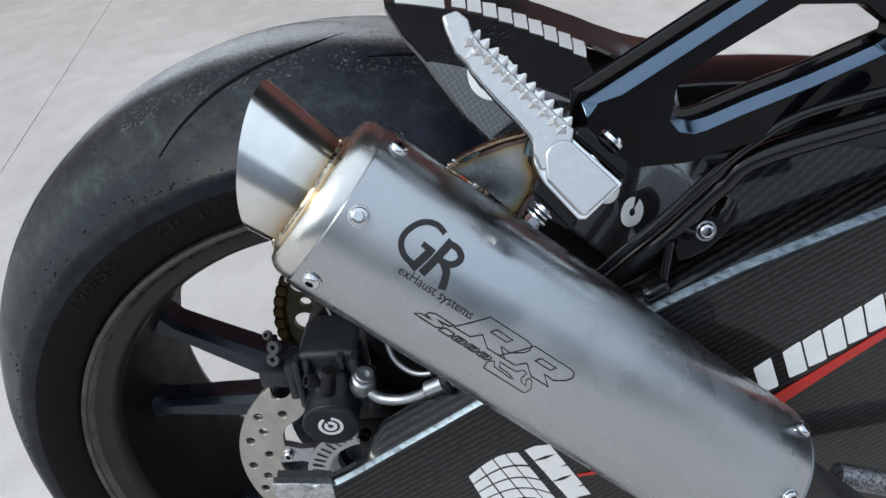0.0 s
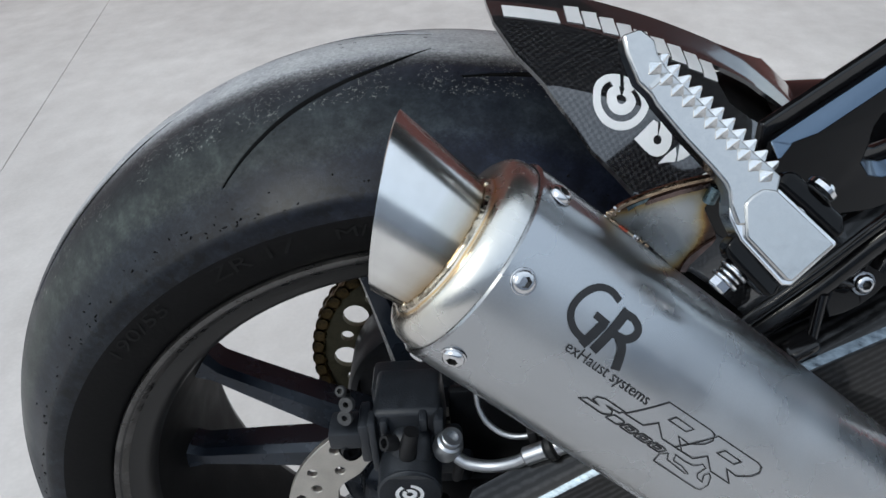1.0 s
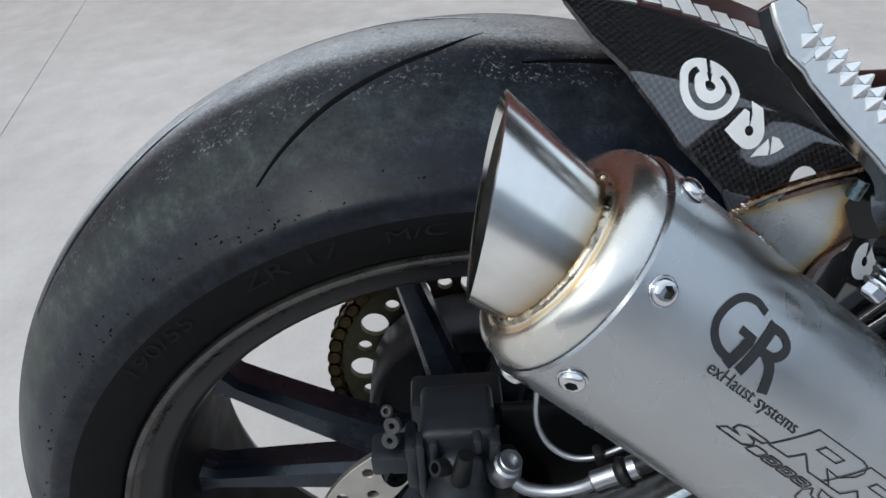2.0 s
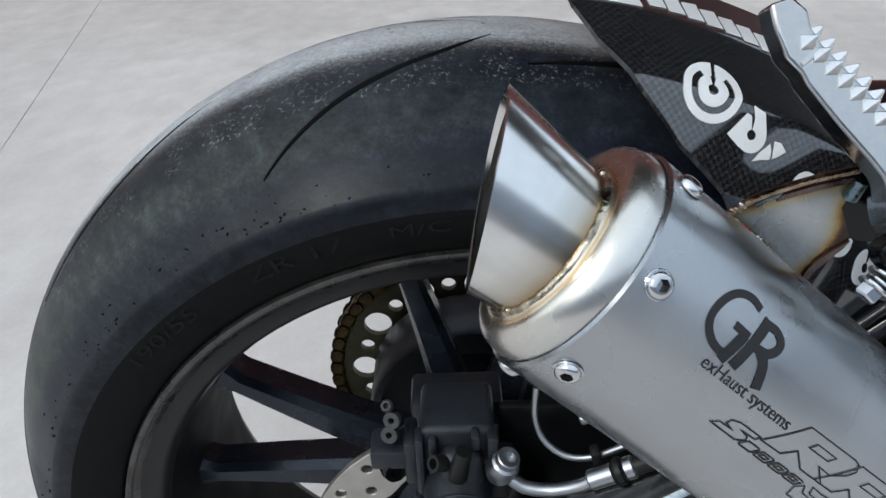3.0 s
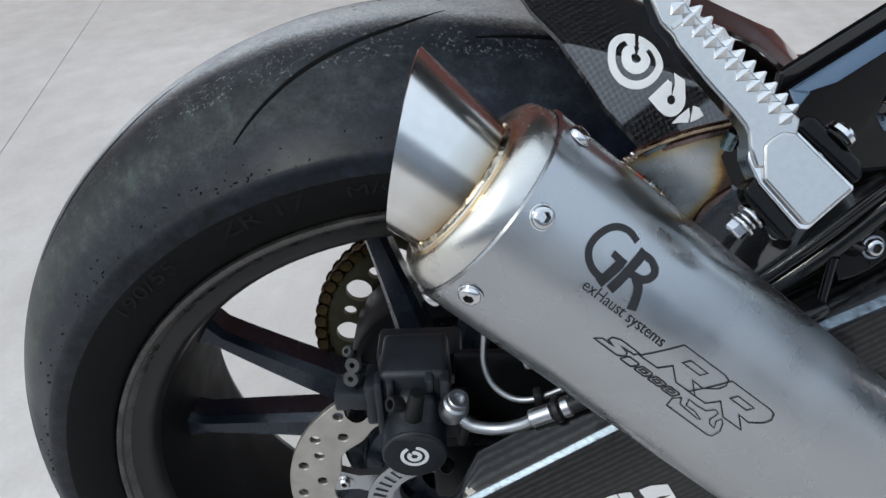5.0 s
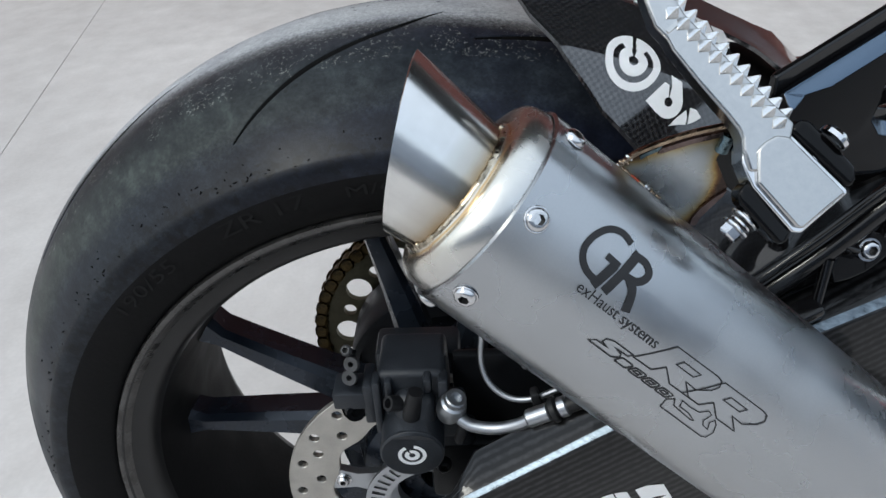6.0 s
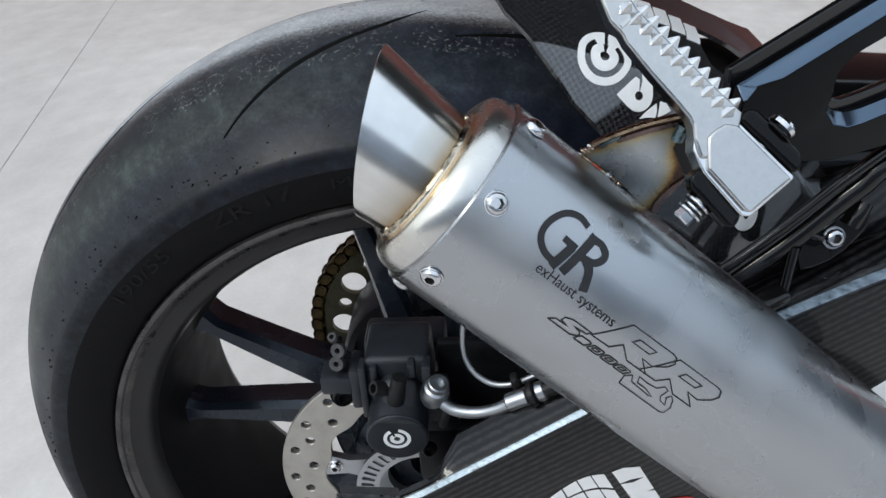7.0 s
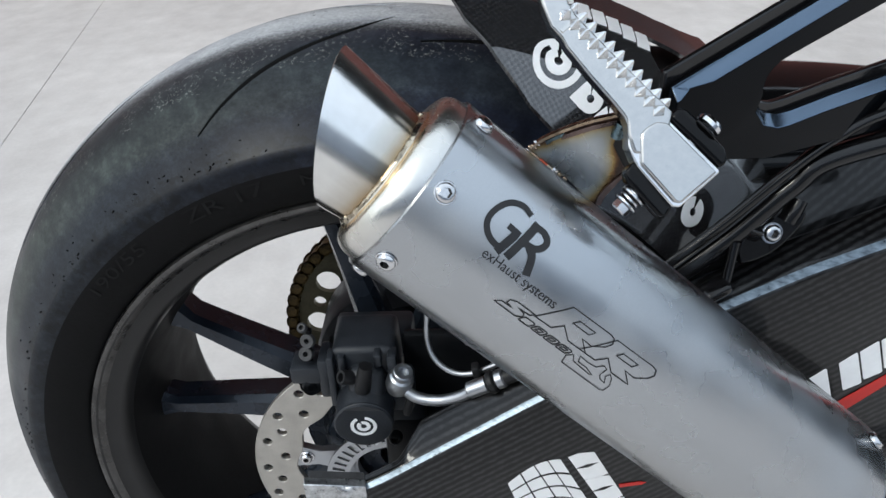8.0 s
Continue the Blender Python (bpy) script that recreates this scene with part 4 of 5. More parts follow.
patch("red_stripe", mm([(27.7, 392.6), (41.2, 392.8), (46, 391.5), (43.2, 389.9), (28.5, 389.6)]), arm_face, DECAL_RED, swingarm)
patch("red_stripe", mm([(163.1, 431.2), (150.0, 432.5), (154.1, 438.4), (190, 463), (224.2, 486.8), (300, 535), (300, 526), (226.1, 479.8), (194, 456)]), arm_face, DECAL_RED, swingarm)
for k in range(7):
    u, v = 137.6 + 11.3 * k + (5.5 if k else 0), 465.7 + 7.1 * k + (2.9 if k else 0)
    tall, wide = 23.5, 10.0
    patch("letter_bar", mm([(u + 0.8, v), (u + wide - 1, v + 6.0), (u + wide, v + 5.6), (u + wide + 8.8, v + 5.6 - tall), (u + wide + 8, v + 4.4 - tall), (u + 9.0, v + 0.6 - tall), (u + 8, v + 1 - tall), (u, v - 1)]), arm_face, DECAL_WHITE, swingarm)


# ---- writing and marks on the silencer: x along it, y round it ----
def on_silencer(lift=0.00022):
    return lambda u, v, w: on_pipe(u, math.degrees(-v / RB), RB + lift - w)


def stroke(points, width, place, closed=False, bm=None):
    """A ribbon along a line of 2D points, laid on a surface."""
    bm = bm or bmesh.new()
    pts = [Vector(p) for p in points] + ([Vector(points[0])] if closed else [])
    fine = []
    for p, q in zip(pts, pts[1:]):
        k = max(1, int((q - p).length / 0.0015))
        fine += [p.lerp(q, i / k) for i in range(k)]
    fine.append(pts[-1])
    left, right = [], []
    m = len(fine)
    for i, p in enumerate(fine):
        if closed:
            a, b = fine[(i - 1) % (m - 1)], fine[(i + 1) % (m - 1)]
        else:
            a, b = fine[max(i - 1, 0)], fine[min(i + 1, m - 1)]
        d0, d1 = (p - a), (b - p)
        d0 = d0.normalized() if d0.length > 1e-9 else d1.normalized()
        d1 = d1.normalized() if d1.length > 1e-9 else d0
        t = (d0 + d1)
        t = t.normalized() if t.length > 1e-6 else d0
        n = Vector((-t.y, t.x))
        k = min(1.8, 1 / max(0.4, n.dot(Vector((-d0.y, d0.x)))))
        left.append(bm.verts.new(place(p.x + n.x * width / 2 * k, p.y + n.y * width / 2 * k, 0)))
        right.append(bm.verts.new(place(p.x - n.x * width / 2 * k, p.y - n.y * width / 2 * k, 0)))
    for i in range(m - 1):
        bm.faces.new((left[i], left[i + 1], right[i + 1], right[i]))
    return bm


def arc_points(points, steps=8):
    return [(p.x, p.y) for p in smooth_path([(u, v, 0) for u, v in points], steps)]


pipe_face = on_silencer()
emblem = stroke(arc_points(mm([(34.2, 36.1), (30.1, 37.4), (26.0, 36.4), (22.7, 33.8), (20.2, 29.4), (19.5, 24.8), (21.1, 21.3), (24.3, 18.9), (28.1, 18.0), (31.0, 18.3)])), 0.0026, pipe_face)
stroke(mm([(29.9, 15.9), (32.6, 26.2)]), 0.0036, pipe_face, bm=emblem)
stroke(mm([(34.2, 26.6), (28.0, 27.0)]), 0.0026, pipe_face, bm=emblem)
stroke(mm([(34.6, 16.4), (38.4, 35.0)]), 0.0036, pipe_face, bm=emblem)
stroke(arc_points(mm([(38.0, 33.6), (42.3, 33.6), (45.3, 31.4), (45.0, 28.4), (42.4, 25.9), (37.7, 25.2)])), 0.0029, pipe_face, bm=emblem)
stroke(arc_points(mm([(40.0, 25.1), (42.7, 23.2), (44.2, 20.3), (45.8, 15.4)])), 0.0034, pipe_face, bm=emblem)
part("emblem", emblem, ETCH, silencer, "dark round emblem printed on the steel")


def lettering(text, height, place, at, name, mat, parent, wide=1.0):
    data = bpy.data.curves.new("text", "FONT")
    data.body, data.size, data.resolution_u = text, 1.0, 3
    tmp = bpy.data.objects.new("text", data)
    scene.collection.objects.link(tmp)
    me = tmp.to_mesh().copy()
    tmp.to_mesh_clear()
    bpy.data.objects.remove(tmp)
    bm = bmesh.new()
    bm.from_mesh(me)
    bpy.data.meshes.remove(me)
    for v in bm.verts:
        v.co = place(at[0] + v.co.x * height * wide, at[1] + v.co.y * height, 0)
    return part(name, bm, mat, parent, "", 0)


lettering("exHaust systems", 0.0062, pipe_face, (0.0258, 0.0112), "lettering", ETCH, silencer, 0.905)
LINE = 0.00052
model_r = [(60.0, 4.4), (70.5, 16.9), (91.1, 17.1), (93.3, 16.5), (94.2, 14.3), (92.5, 11.7), (87.6, 8.4), (82.2, 8.7), (87.8, 4.5), (78.2, 4.4), (72.5, 8.6), (68.7, 4.6)]
model_hole = [(74.6, 11.5), (76.5, 13.9), (85.0, 13.9), (83.2, 11.6)]
for dx in (0.0, 24.4):
    bm = stroke(mm([(u + dx, v) for u, v in model_r[:4]]) + mm([(u + dx, v) for u, v in model_r[4:]]), LINE, pipe_face, True)
    stroke(mm([(u + dx, v) for u, v in model_hole]), LINE, pipe_face, True, bm)
    part("outline_mark", bm, ETCH, silencer, "thin black outlined slanted mark")
part("outline_mark", stroke(mm([(42.9, -0.5), (45.1, 1.4), (50.7, 1.5), (47.1, 2.2), (47.5, 3.9), (50.5, 5.0), (59.6, 5.0), (58.4, 3.4), (52.3, 3.1), (55.9, 2.6), (56.6, 1.0), (53.8, -0.6)]), LINE, pipe_face, True), ETCH, silencer)
for k in range(4):
    u = 56.1 + 6.75 * k
    bm = stroke(mm([(u - 0.2, -0.8), (u + 0.2, 0.0), (u + 1.3, 1.5), (u + 1.9, 1.8), (u + 6.1, 1.8), (u + 6.6, 1.5), (u + 6.4, 0.8), (u + 5.3, -0.7), (u + 4.7, -1.0), (u + 0.2, -1.0)]), LINE, pipe_face, True)
    if k:
        stroke(mm([(u + 1.5, -0.1), (u + 2.4, 1.0), (u + 4.9, 1.0), (u + 4.0, -0.1)]), LINE, pipe_face, True, bm)
    part("outline_mark", bm, ETCH, silencer)
track = [(83.6, -5.2), (82.5, -1.3), (84.7, 1.0), (86.6, -1.5), (96.2, -2.2), (97.3, -1.6), (93.0, -0.4), (88.6, -0.4), (87.2, 2.2), (91.6, 1.9), (95.8, 2.4), (98.1, 5.0), (100.2, 4.4), (99.8, 0.7), (101.3, -0.9), (104.2, -1.3), (102.1, 1.6), (103.0, 3.5), (104.9, 2.3), (106.9, -1.0), (106.7, -4.5), (105.1, -5.3)]
part("outline_mark", stroke(mm(track), LINE * 0.8, pipe_face, True), ETCH, silencer, "thin winding outline printed on the steel")

# weld bead between tip and cap
bead = lathe([(0.0276 + 0.0017 * math.cos(a), -0.0199 + 0.0018 * math.sin(a)) for a in [2 * math.pi * j / 10 for j in range(10)]], 320, "Z")
for v in bead.verts:
    deg = math.degrees(math.atan2(v.co.y, v.co.x))
    k = 0.00006 * math.sin(radians(deg * 41)) + 0.00005 * math.sin(radians(deg * 73) + 1.0) + 0.0001 * math.sin(radians(deg * 17))
    v.co.x *= 1 + k / 0.03
    v.co.y *= 1 + k / 0.03
    v.co.z += 0.0001 * math.sin(radians(deg * 29))
    v.co.x += TIP_OFF
part("weld_bead", bead, BEAD_STEEL, silencer, "thin uneven weld bead round the outlet", 60)
for deg in (40, -97):
    nub = lathe([(0, 0.0014), (0.0010, 0.0015), (0.0014, 0.0020), (0.0014, 0.0034), (0.0009, 0.0040), (0, 0.0041)], 16, "Z", closed=False)
    part("weld_tack", nub, BEAD_STEEL, silencer, at=Matrix.Translation(on_pipe(-0.0238, deg, 0.0278) + Vector((TIP_OFF, 0, 0))))
# link pipe in front
link_pipe = lathe([(0.0285, 0.250), (0.0285, 0.262), (0.026, 0.266), (0.0255, 0.40), (0.024, 0.40), (0.024, 0.25)], 64, "Z")
part("link_pipe", link_pipe, DARK_STEEL, silencer, "steel link pipe")
part("front_cap", lathe([(0.0405, 0.2565), (0.0405, 0.2605), (0.036, 0.2640), (0.0285, 0.2655), (0.0285, 0.252), (0.0405, 0.252)], 96, "Z"), SATIN_STEEL, silencer)

part("braided_hose", tube([(0.322, -0.082, 0.380), (0.36, -0.085, 0.371), (0.42, -0.09, 0.360)], 0.0082, 20), BRAID, bike, "grey braided steel hose")

# ---- silencer bracket: a folded, heat-stained plate ----
bracket_face = plane_place((0.08717, -0.10948, 0.63753), (0.99882, -0.04788, -0.00785), (0, -0.16174, 0.98683))
plate_out = mm([(-1.0, -1.6), (4.4, 4.0), (14.0, 9.0), (24.0, 13.0), (35.0, 16.0), (37.5, 13.0), (34.6, 1.4), (41.5, -11.7), (35.5, -21), (33, -30), (29.1, -30.2), (16.6, -16.0), (5.8, -7.0)])
bracket = part("silencer_bracket", sheet(plate_out, bracket_face, (), 0.002, 0.004), STAINED, bike, "heat-stained welded steel silencer bracket", 30)
rim_path = [bracket_face(u, v, -0.0002) for u, v in mm([(-1.3, -1.4), (4.2, 4.2), (13.8, 9.3), (23.9, 13.3), (35.5, 16.4)])]


def flange_bm():
    bm = bmesh.new()
    path = smooth_path(rim_path, 8)
    back = Vector((0.02, 1, 0.12)).normalized()
    up = Vector((-0.3, 0, 0.9)).normalized()
    rows = []
    for p in path:
        rows.append([bm.verts.new(p + back * d + up * h) for d, h in ((-0.0009, -0.0005), (-0.0009, 0.0007), (0.0004, 0.0010), (0.0016, 0.0007), (0.0016, -0.0005))])
    for p, q in zip(rows, rows[1:]):
        for j in range(5):
            bm.faces.new((p[j], p[(j + 1) % 5], q[(j + 1) % 5], q[j]))
    bm.faces.new(rows[0])
    bm.faces.new(rows[-1][::-1])
    return bm


part("flange", flange_bm(), BURNT, bracket, "brown heat-tinted folded edge")
# the flange's inner side, the return along the lower edge and the blued end
for name, band, lift, mat, label in (
        ("flange_side", [(13.2, 7.0), (14.6, 7.6), (24.4, 11.4), (34.8, 14.2), (34.6, 12.0), (24.6, 9.2), (15.2, 5.6), (12.6, 4.6)], 0.0009, FLANGE_SIDE, "dark purple-brown inner side of the flange"),
        ("bright_notch", [(5.6, 4.0), (9.0, 6.0), (13.6, 8.4), (12.6, 6.2), (8.8, 4.2), (6.6, 2.2)], 0.0011, BLUED, "pale blued notch in the flange"),
        ("lower_return", [(41.3, -12.2), (36.6, -16.6), (33.0, -21.0), (30.6, -26.0), (30.2, -29.8), (32.6, -30.0), (33.6, -26.0), (36.2, -21.6), (40.2, -15.4)], 0.0010, FLANGE_SIDE, "")):
    face = plane_place(bracket_face(0, 0, -lift), (0.99882, -0.04788, -0.00785), (0, -0.16174, 0.98683))
    part(name, sheet(mm(band), face, (), lift, 0.003), mat, bracket, label, 30)
part("blued_end", tube([bracket_face(u, v, -0.0012) for u, v in mm([(36.8, 13.0), (35.9, 9.6), (35.2, 6.2)])], 0.0025, 14), BLUED, bracket, "teal heat-blued weld at the flange's end")
# shiny weld lumps at the corner, then a dark gap with red and straw drops
# flat dark sheet stands for the shade inside the gap
part("weld_gap", sheet(mm([(3.2, -5.6), (4.4, -4.9), (11.4, -10.9), (10.6, -12.0)]), plane_place(bracket_face(0, 0, -0.0005), (0.99882, -0.04788, -0.00785), (0, -0.16174, 0.98683)), (), 0.0005), DARK_STEEL, bracket, "dark strip laid on for the weld's gap")
weld_rng = random.Random(11)
LUMPS = [(-1.6, -1.2, 1.5, CHROME), (-0.4, 0.6, 1.3, BURNT), (1.2, 0.9, 1.5, BURNT), (2.2, 2.6, 1.2, CHROME), (0.2, -2.4, 1.2, BURNT), (1.8, -3.6, 1.3, BURNT), (3.0, -4.8, 1.0, BURNT),
         (5.0, -6.4, 1.2, RED_TINT), (6.3, -7.6, 1.3, RED_TINT), (7.6, -8.6, 1.0, BEAD_STEEL), (8.8, -9.8, 1.2, BEAD_STEEL), (10.6, -11.2, 1.3, CHROME), (13.2, -13.6, 1.0, BURNT), (15.6, -15.8, 1.0, BURNT), (26.6, -28.4, 1.5, CHROME), (28.4, -29.4, 1.2, BURNT), (30.0, -31.0, 1.4, BURNT)]
for u, v, r, mat in LUMPS:
    one = bmesh.new()
    bmesh.ops.create_icosphere(one, subdivisions=2, radius=r * MM)
    for vert in one.verts:
        vert.co *= weld_rng.uniform(0.82, 1.12)
    turned = Matrix.Rotation(0.75, 4, "Y") @ Matrix.Diagonal((weld_rng.uniform(1.1, 1.6), 0.7, 0.75, 1))
    part("weld_lump", one, mat, bracket, "", 70, at=Matrix.Translation(bracket_face(u * MM, v * MM, -0.0003)) @ turned)
tab_out = mm([(34.2, 12), (36, 18), (48, 16), (60, 4), (60, -14), (44, -14), (40.5, -11), (33.8, 1.4)])
bevelled(part("bracket_tab", sheet(tab_out, plane_place((0.08717, -0.1085, 0.63753), (0.99882, -0.04788, -0.00785), (0, -0.16174, 0.98683)), (), 0.004), GLOSS_BLACK, bracket, "black mounting tab"), 0.0006)

# ---- decals on the hugger ----
hug_face = on_hugger(0.0005)


def ring_patch(name, cu, cv, r0, r1, sweep, n=40):
    """A white piece of a ring round (cu, cv), between two angles in degrees."""
    steps = [radians(sweep[0] + (sweep[1] - sweep[0]) * k / n) for k in range(n + 1)]
    out = [(cu + r1 * math.cos(a), cv + r1 * math.sin(a)) for a in steps] + [(cu + r0 * math.cos(a), cv + r0 * math.sin(a)) for a in reversed(steps)]
    return part(name, sheet(out, hug_face, (), 0.0002, 0.003), DECAL_WHITE, hugger, "", 30)


def white_bar(points):
    return patch("white_bar", mm(points), hug_face, DECAL_WHITE, hugger, thick=0.0002)


# a ring with a slit, joined at the top to a disc with a small hole
UP = -90
ring_patch("white_ring", 0.1199, 0.1192, 0.0113, 0.0154, (UP + 5, UP + 356))
ring_patch("white_disc", 0.1199, 0.1192, 0.0027, 0.0080, (UP + 13, UP + 349))
ring_patch("white_ring", 0.1199, 0.1192, 0.0079, 0.0114, (UP + 8, UP + 40), 12)
ring_patch("white_ring", 0.1199, 0.1192, 0.0079, 0.0114, (UP - 34, UP - 5), 12)
# the next mark: a bowl with a slit, a point and a short stem
ring_patch("white_disc", 0.1447, 0.1333, 0.0024, 0.0082, (UP - 4, UP + 344))
white_bar([(139.6, 124.6), (142.4, 125.3), (141.2, 128.5), (139.0, 133.0), (140.3, 140.6), (132.0, 136.4)])
white_bar([(142.0, 120.4), (148.8, 121.8), (152.4, 130.4), (147.0, 128.0), (144.2, 125.6)])
white_bar([(149.0, 144.3), (151.6, 139.6), (155.9, 133.8), (157.8, 137.0), (158.1, 140.6), (153.5, 142.2)])
white_bar([(159.3, 140.0), (157.8, 132.0), (161.5, 131.6), (165.5, 134.3), (162.5, 137.6)])
ring_patch("white_ring", 0.1835, 0.1465, 0.0028, 0.0088, (30, 330))
ring_patch("white_ring", 0.2175, 0.1558, 0.0028, 0.0085, (-60, 230))
ring_patch("white_ring", 0.2422, 0.1580, 0.0024, 0.0089, (UP + 2, UP + 338))
# the white band of writing near the crown, as plain bars
BARS = [(9.0, 0.0310, 4.6, 0.012)] + [(14.3 + 1.53 * k, 0.0375 - 0.00135 * k, 1.28, 0.0165) for k in range(9)]
for deg, y, wide, tall in BARS:
    u0, v0 = hp(deg, y)
    w_ = radians(wide) * 0.36
    patch("letter_bar", [(u0, v0 - tall * 0.4), (u0 + w_, v0 - tall * 0.5), (u0 + w_ + 0.0015, v0 + tall * 0.5), (u0 + 0.001, v0 + tall * 0.55)], hug_face, DECAL_WHITE, hugger, thick=0.0002)

# a rounded inner mudguard ahead of the hugger
guard = bmesh.new()
rows = []
for k in range(25):
    t = k / 24
    x = 0.178 + 0.337 * t
    z = 0.607 - 0.08 * (t - 0.22) ** 2
    rows.append([guard.verts.new((x, 0.085 + 0.075 * math.cos(a), z - 0.05 + 0.05 * math.sin(a))) for a in [math.pi * (0.02 + 0.96 * j / 16) for j in range(17)]])
for p, q in zip(rows, rows[1:]):
    for j in range(16):
        guard.faces.new((p[j], p[j + 1], q[j + 1], q[j]))
mudguard = part("inner_mudguard", guard, GLOSS_BLACK, bike, "glossy dark inner mudguard")
md = mudguard.modifiers.new("thick", "SOLIDIFY")
md.thickness = 0.003

# ---- passenger footrest hanger ----
HX = Vector((1, 0.45, 0)).normalized()
hanger_face = plane_place((0.15, -0.104, 0.66), HX, (0, 0, 1))
hang_out = mm([(-1, -0.6), (97.5, 34.6), (260, 94.6), (300, 80), (300, -40), (200, -44), (57, -44), (20, -37), (6, -26), (-2, -12)])
slot = mm([(46.5, -8), (47.2, -3.6), (50, 0.6), (54, 3.4), (59, 5.3), (77, 11), (115.3, 22.8), (158, 15.6), (181, 1.0), (180, -9.8), (134, -16.6), (99, -20.3), (72, -24.0), (62, -24.2), (54, -21.6), (48.6, -15.6)])
hang_me = mesh_of("footrest_hanger", sheet(hang_out, hanger_face, [slot], 0.0075), [HANGER_BLACK, MACHINED_SKY], 25)
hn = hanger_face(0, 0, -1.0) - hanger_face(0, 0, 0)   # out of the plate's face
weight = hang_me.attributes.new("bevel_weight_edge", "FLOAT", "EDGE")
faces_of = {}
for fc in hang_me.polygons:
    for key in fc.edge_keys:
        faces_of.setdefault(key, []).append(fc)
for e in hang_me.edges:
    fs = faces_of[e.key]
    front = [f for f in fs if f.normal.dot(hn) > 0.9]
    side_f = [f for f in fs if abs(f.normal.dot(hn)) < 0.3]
    # only edges that face the sky get the blue-tinted bevel
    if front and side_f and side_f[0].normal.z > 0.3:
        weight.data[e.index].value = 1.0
hanger = part("footrest_hanger", hang_me, None, bike, "glossy black footrest hanger with sky-tinted machined edges and a long slot")
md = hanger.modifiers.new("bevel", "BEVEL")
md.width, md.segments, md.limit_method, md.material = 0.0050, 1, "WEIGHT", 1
md = hanger.modifiers.new("fine bevel", "BEVEL")
md.width, md.segments, md.limit_method, md.angle_limit = 0.0007, 2, "ANGLE", radians(30)
back_out = mm([(-3, 5.5), (96.5, 41.3), (259, 101.3), (301, 82), (301, -41), (200, -45), (57, -45), (19, -38), (5, -27), (-4, -12)])
back_slot = mm([(45.5, -7), (46.5, 0), (50.5, 5.0), (59.5, 10), (77, 16), (113, 28.5), (160, 28), (190, 10), (196, -2.4), (134, -11.2), (99, -14.8), (72, -18.6), (62, -19.2), (54, -17.5), (49, -13)])
bevelled(part("hanger_back", sheet(back_out, plane_place(Vector((0.15, -0.104, 0.66)) - hn * 0.0077, HX, (0, 0, 1)), [back_slot], 0.0035), LIP_BLACK, hanger, "", 25), 0.0008, 2)
inner = sheet([(0.165, 0.40), (0.17, 0.520), (0.215, 0.555), (0.27, 0.570), (0.36, 0.585), (0.54, 0.59), (0.54, 0.40)], lambda u, v, w: Vector((u, 0.1 * (u - 0.17) - 0.050 + 0.75 * max(0, v - 0.505) + w, v)), (), 0.004, 0.012)
part("inner_panel", inner, CARBON_TWILL, bike, "dark carbon panel between swingarm and hanger")

# ---- passenger footrest, folded up ----
PM = Vector((0, -0.885, 0.465)).normalized()
P0 = Vector((0.1428, -0.1448, 0.6277))
peg_face = plane_place(P0, (1, 0, 0), (0, 0.4651, 0.8852))
arm = mm([(-54.6, 86), (-53.3, 79.8), (-49.8, 70.1), (-45.5, 65.5), (-43.8, 62.0), (-35.0, 50.6), (-25.7, 39.7), (-21.6, 34.4), (-20.4, 31.5), (-20.2, 27.5), (-18, 20), (-10, 20), (-4, 29), (-2.6, 36), (-6.0, 39.5), (-10.5, 43.6), (-24, 57.5), (-39.5, 74.0), (-42.5, 79), (-43.5, 84), (-48, 88)])
peg = bevelled(part("footrest_peg", sheet(arm, peg_face, (), 0.010), ALU, bike, "polished aluminium folding footrest with pointed teeth", 30), 0.0012, 3)
block = mm([(-15.6, 27.5), (-15.4, 15.7), (-2.5, 0.5), (0, -0.2), (14.3, 11.7), (-4.6, 31.4), (-9, 32.2), (-13, 30.0)])
bevelled(part("footrest_block", sheet(block, plane_place(P0 + PM * 0.0008, (1, 0, 0), (0, 0.4651, 0.8852)), (), 0.0135), ALU, peg, "square brushed aluminium end block", 30), 0.0010, 3)
collar_out = mm([(-20.0, 28.5), (-20.0, 23), (-16.6, 14.8), (-3.2, -1.3), (0.2, -1.7), (15.8, 11.5), (15.6, 12.8), (-4.4, 33.3), (-9, 34), (-14, 32)])
bevelled(part("block_collar", sheet(collar_out, plane_place(P0 - PM * 0.0012, (1, 0, 0), (0, 0.4651, 0.8852)), (), 0.011), CHROME, peg, "bright polished collar round the end block", 30), 0.0009, 3)
E2 = Vector((0, 0.4651, 0.8852))
TEETH_WAY = (Vector((-43.5, 76, 0)) - Vector((-6.5, 37.2, 0))).normalized()
OUT = Vector((TEETH_WAY.y, -TEETH_WAY.x, 0))
if OUT.x < 0:
    OUT = -OUT


def in_plane(v2):
    return Vector((1, 0, 0)) * v2.x + E2 * v2.y


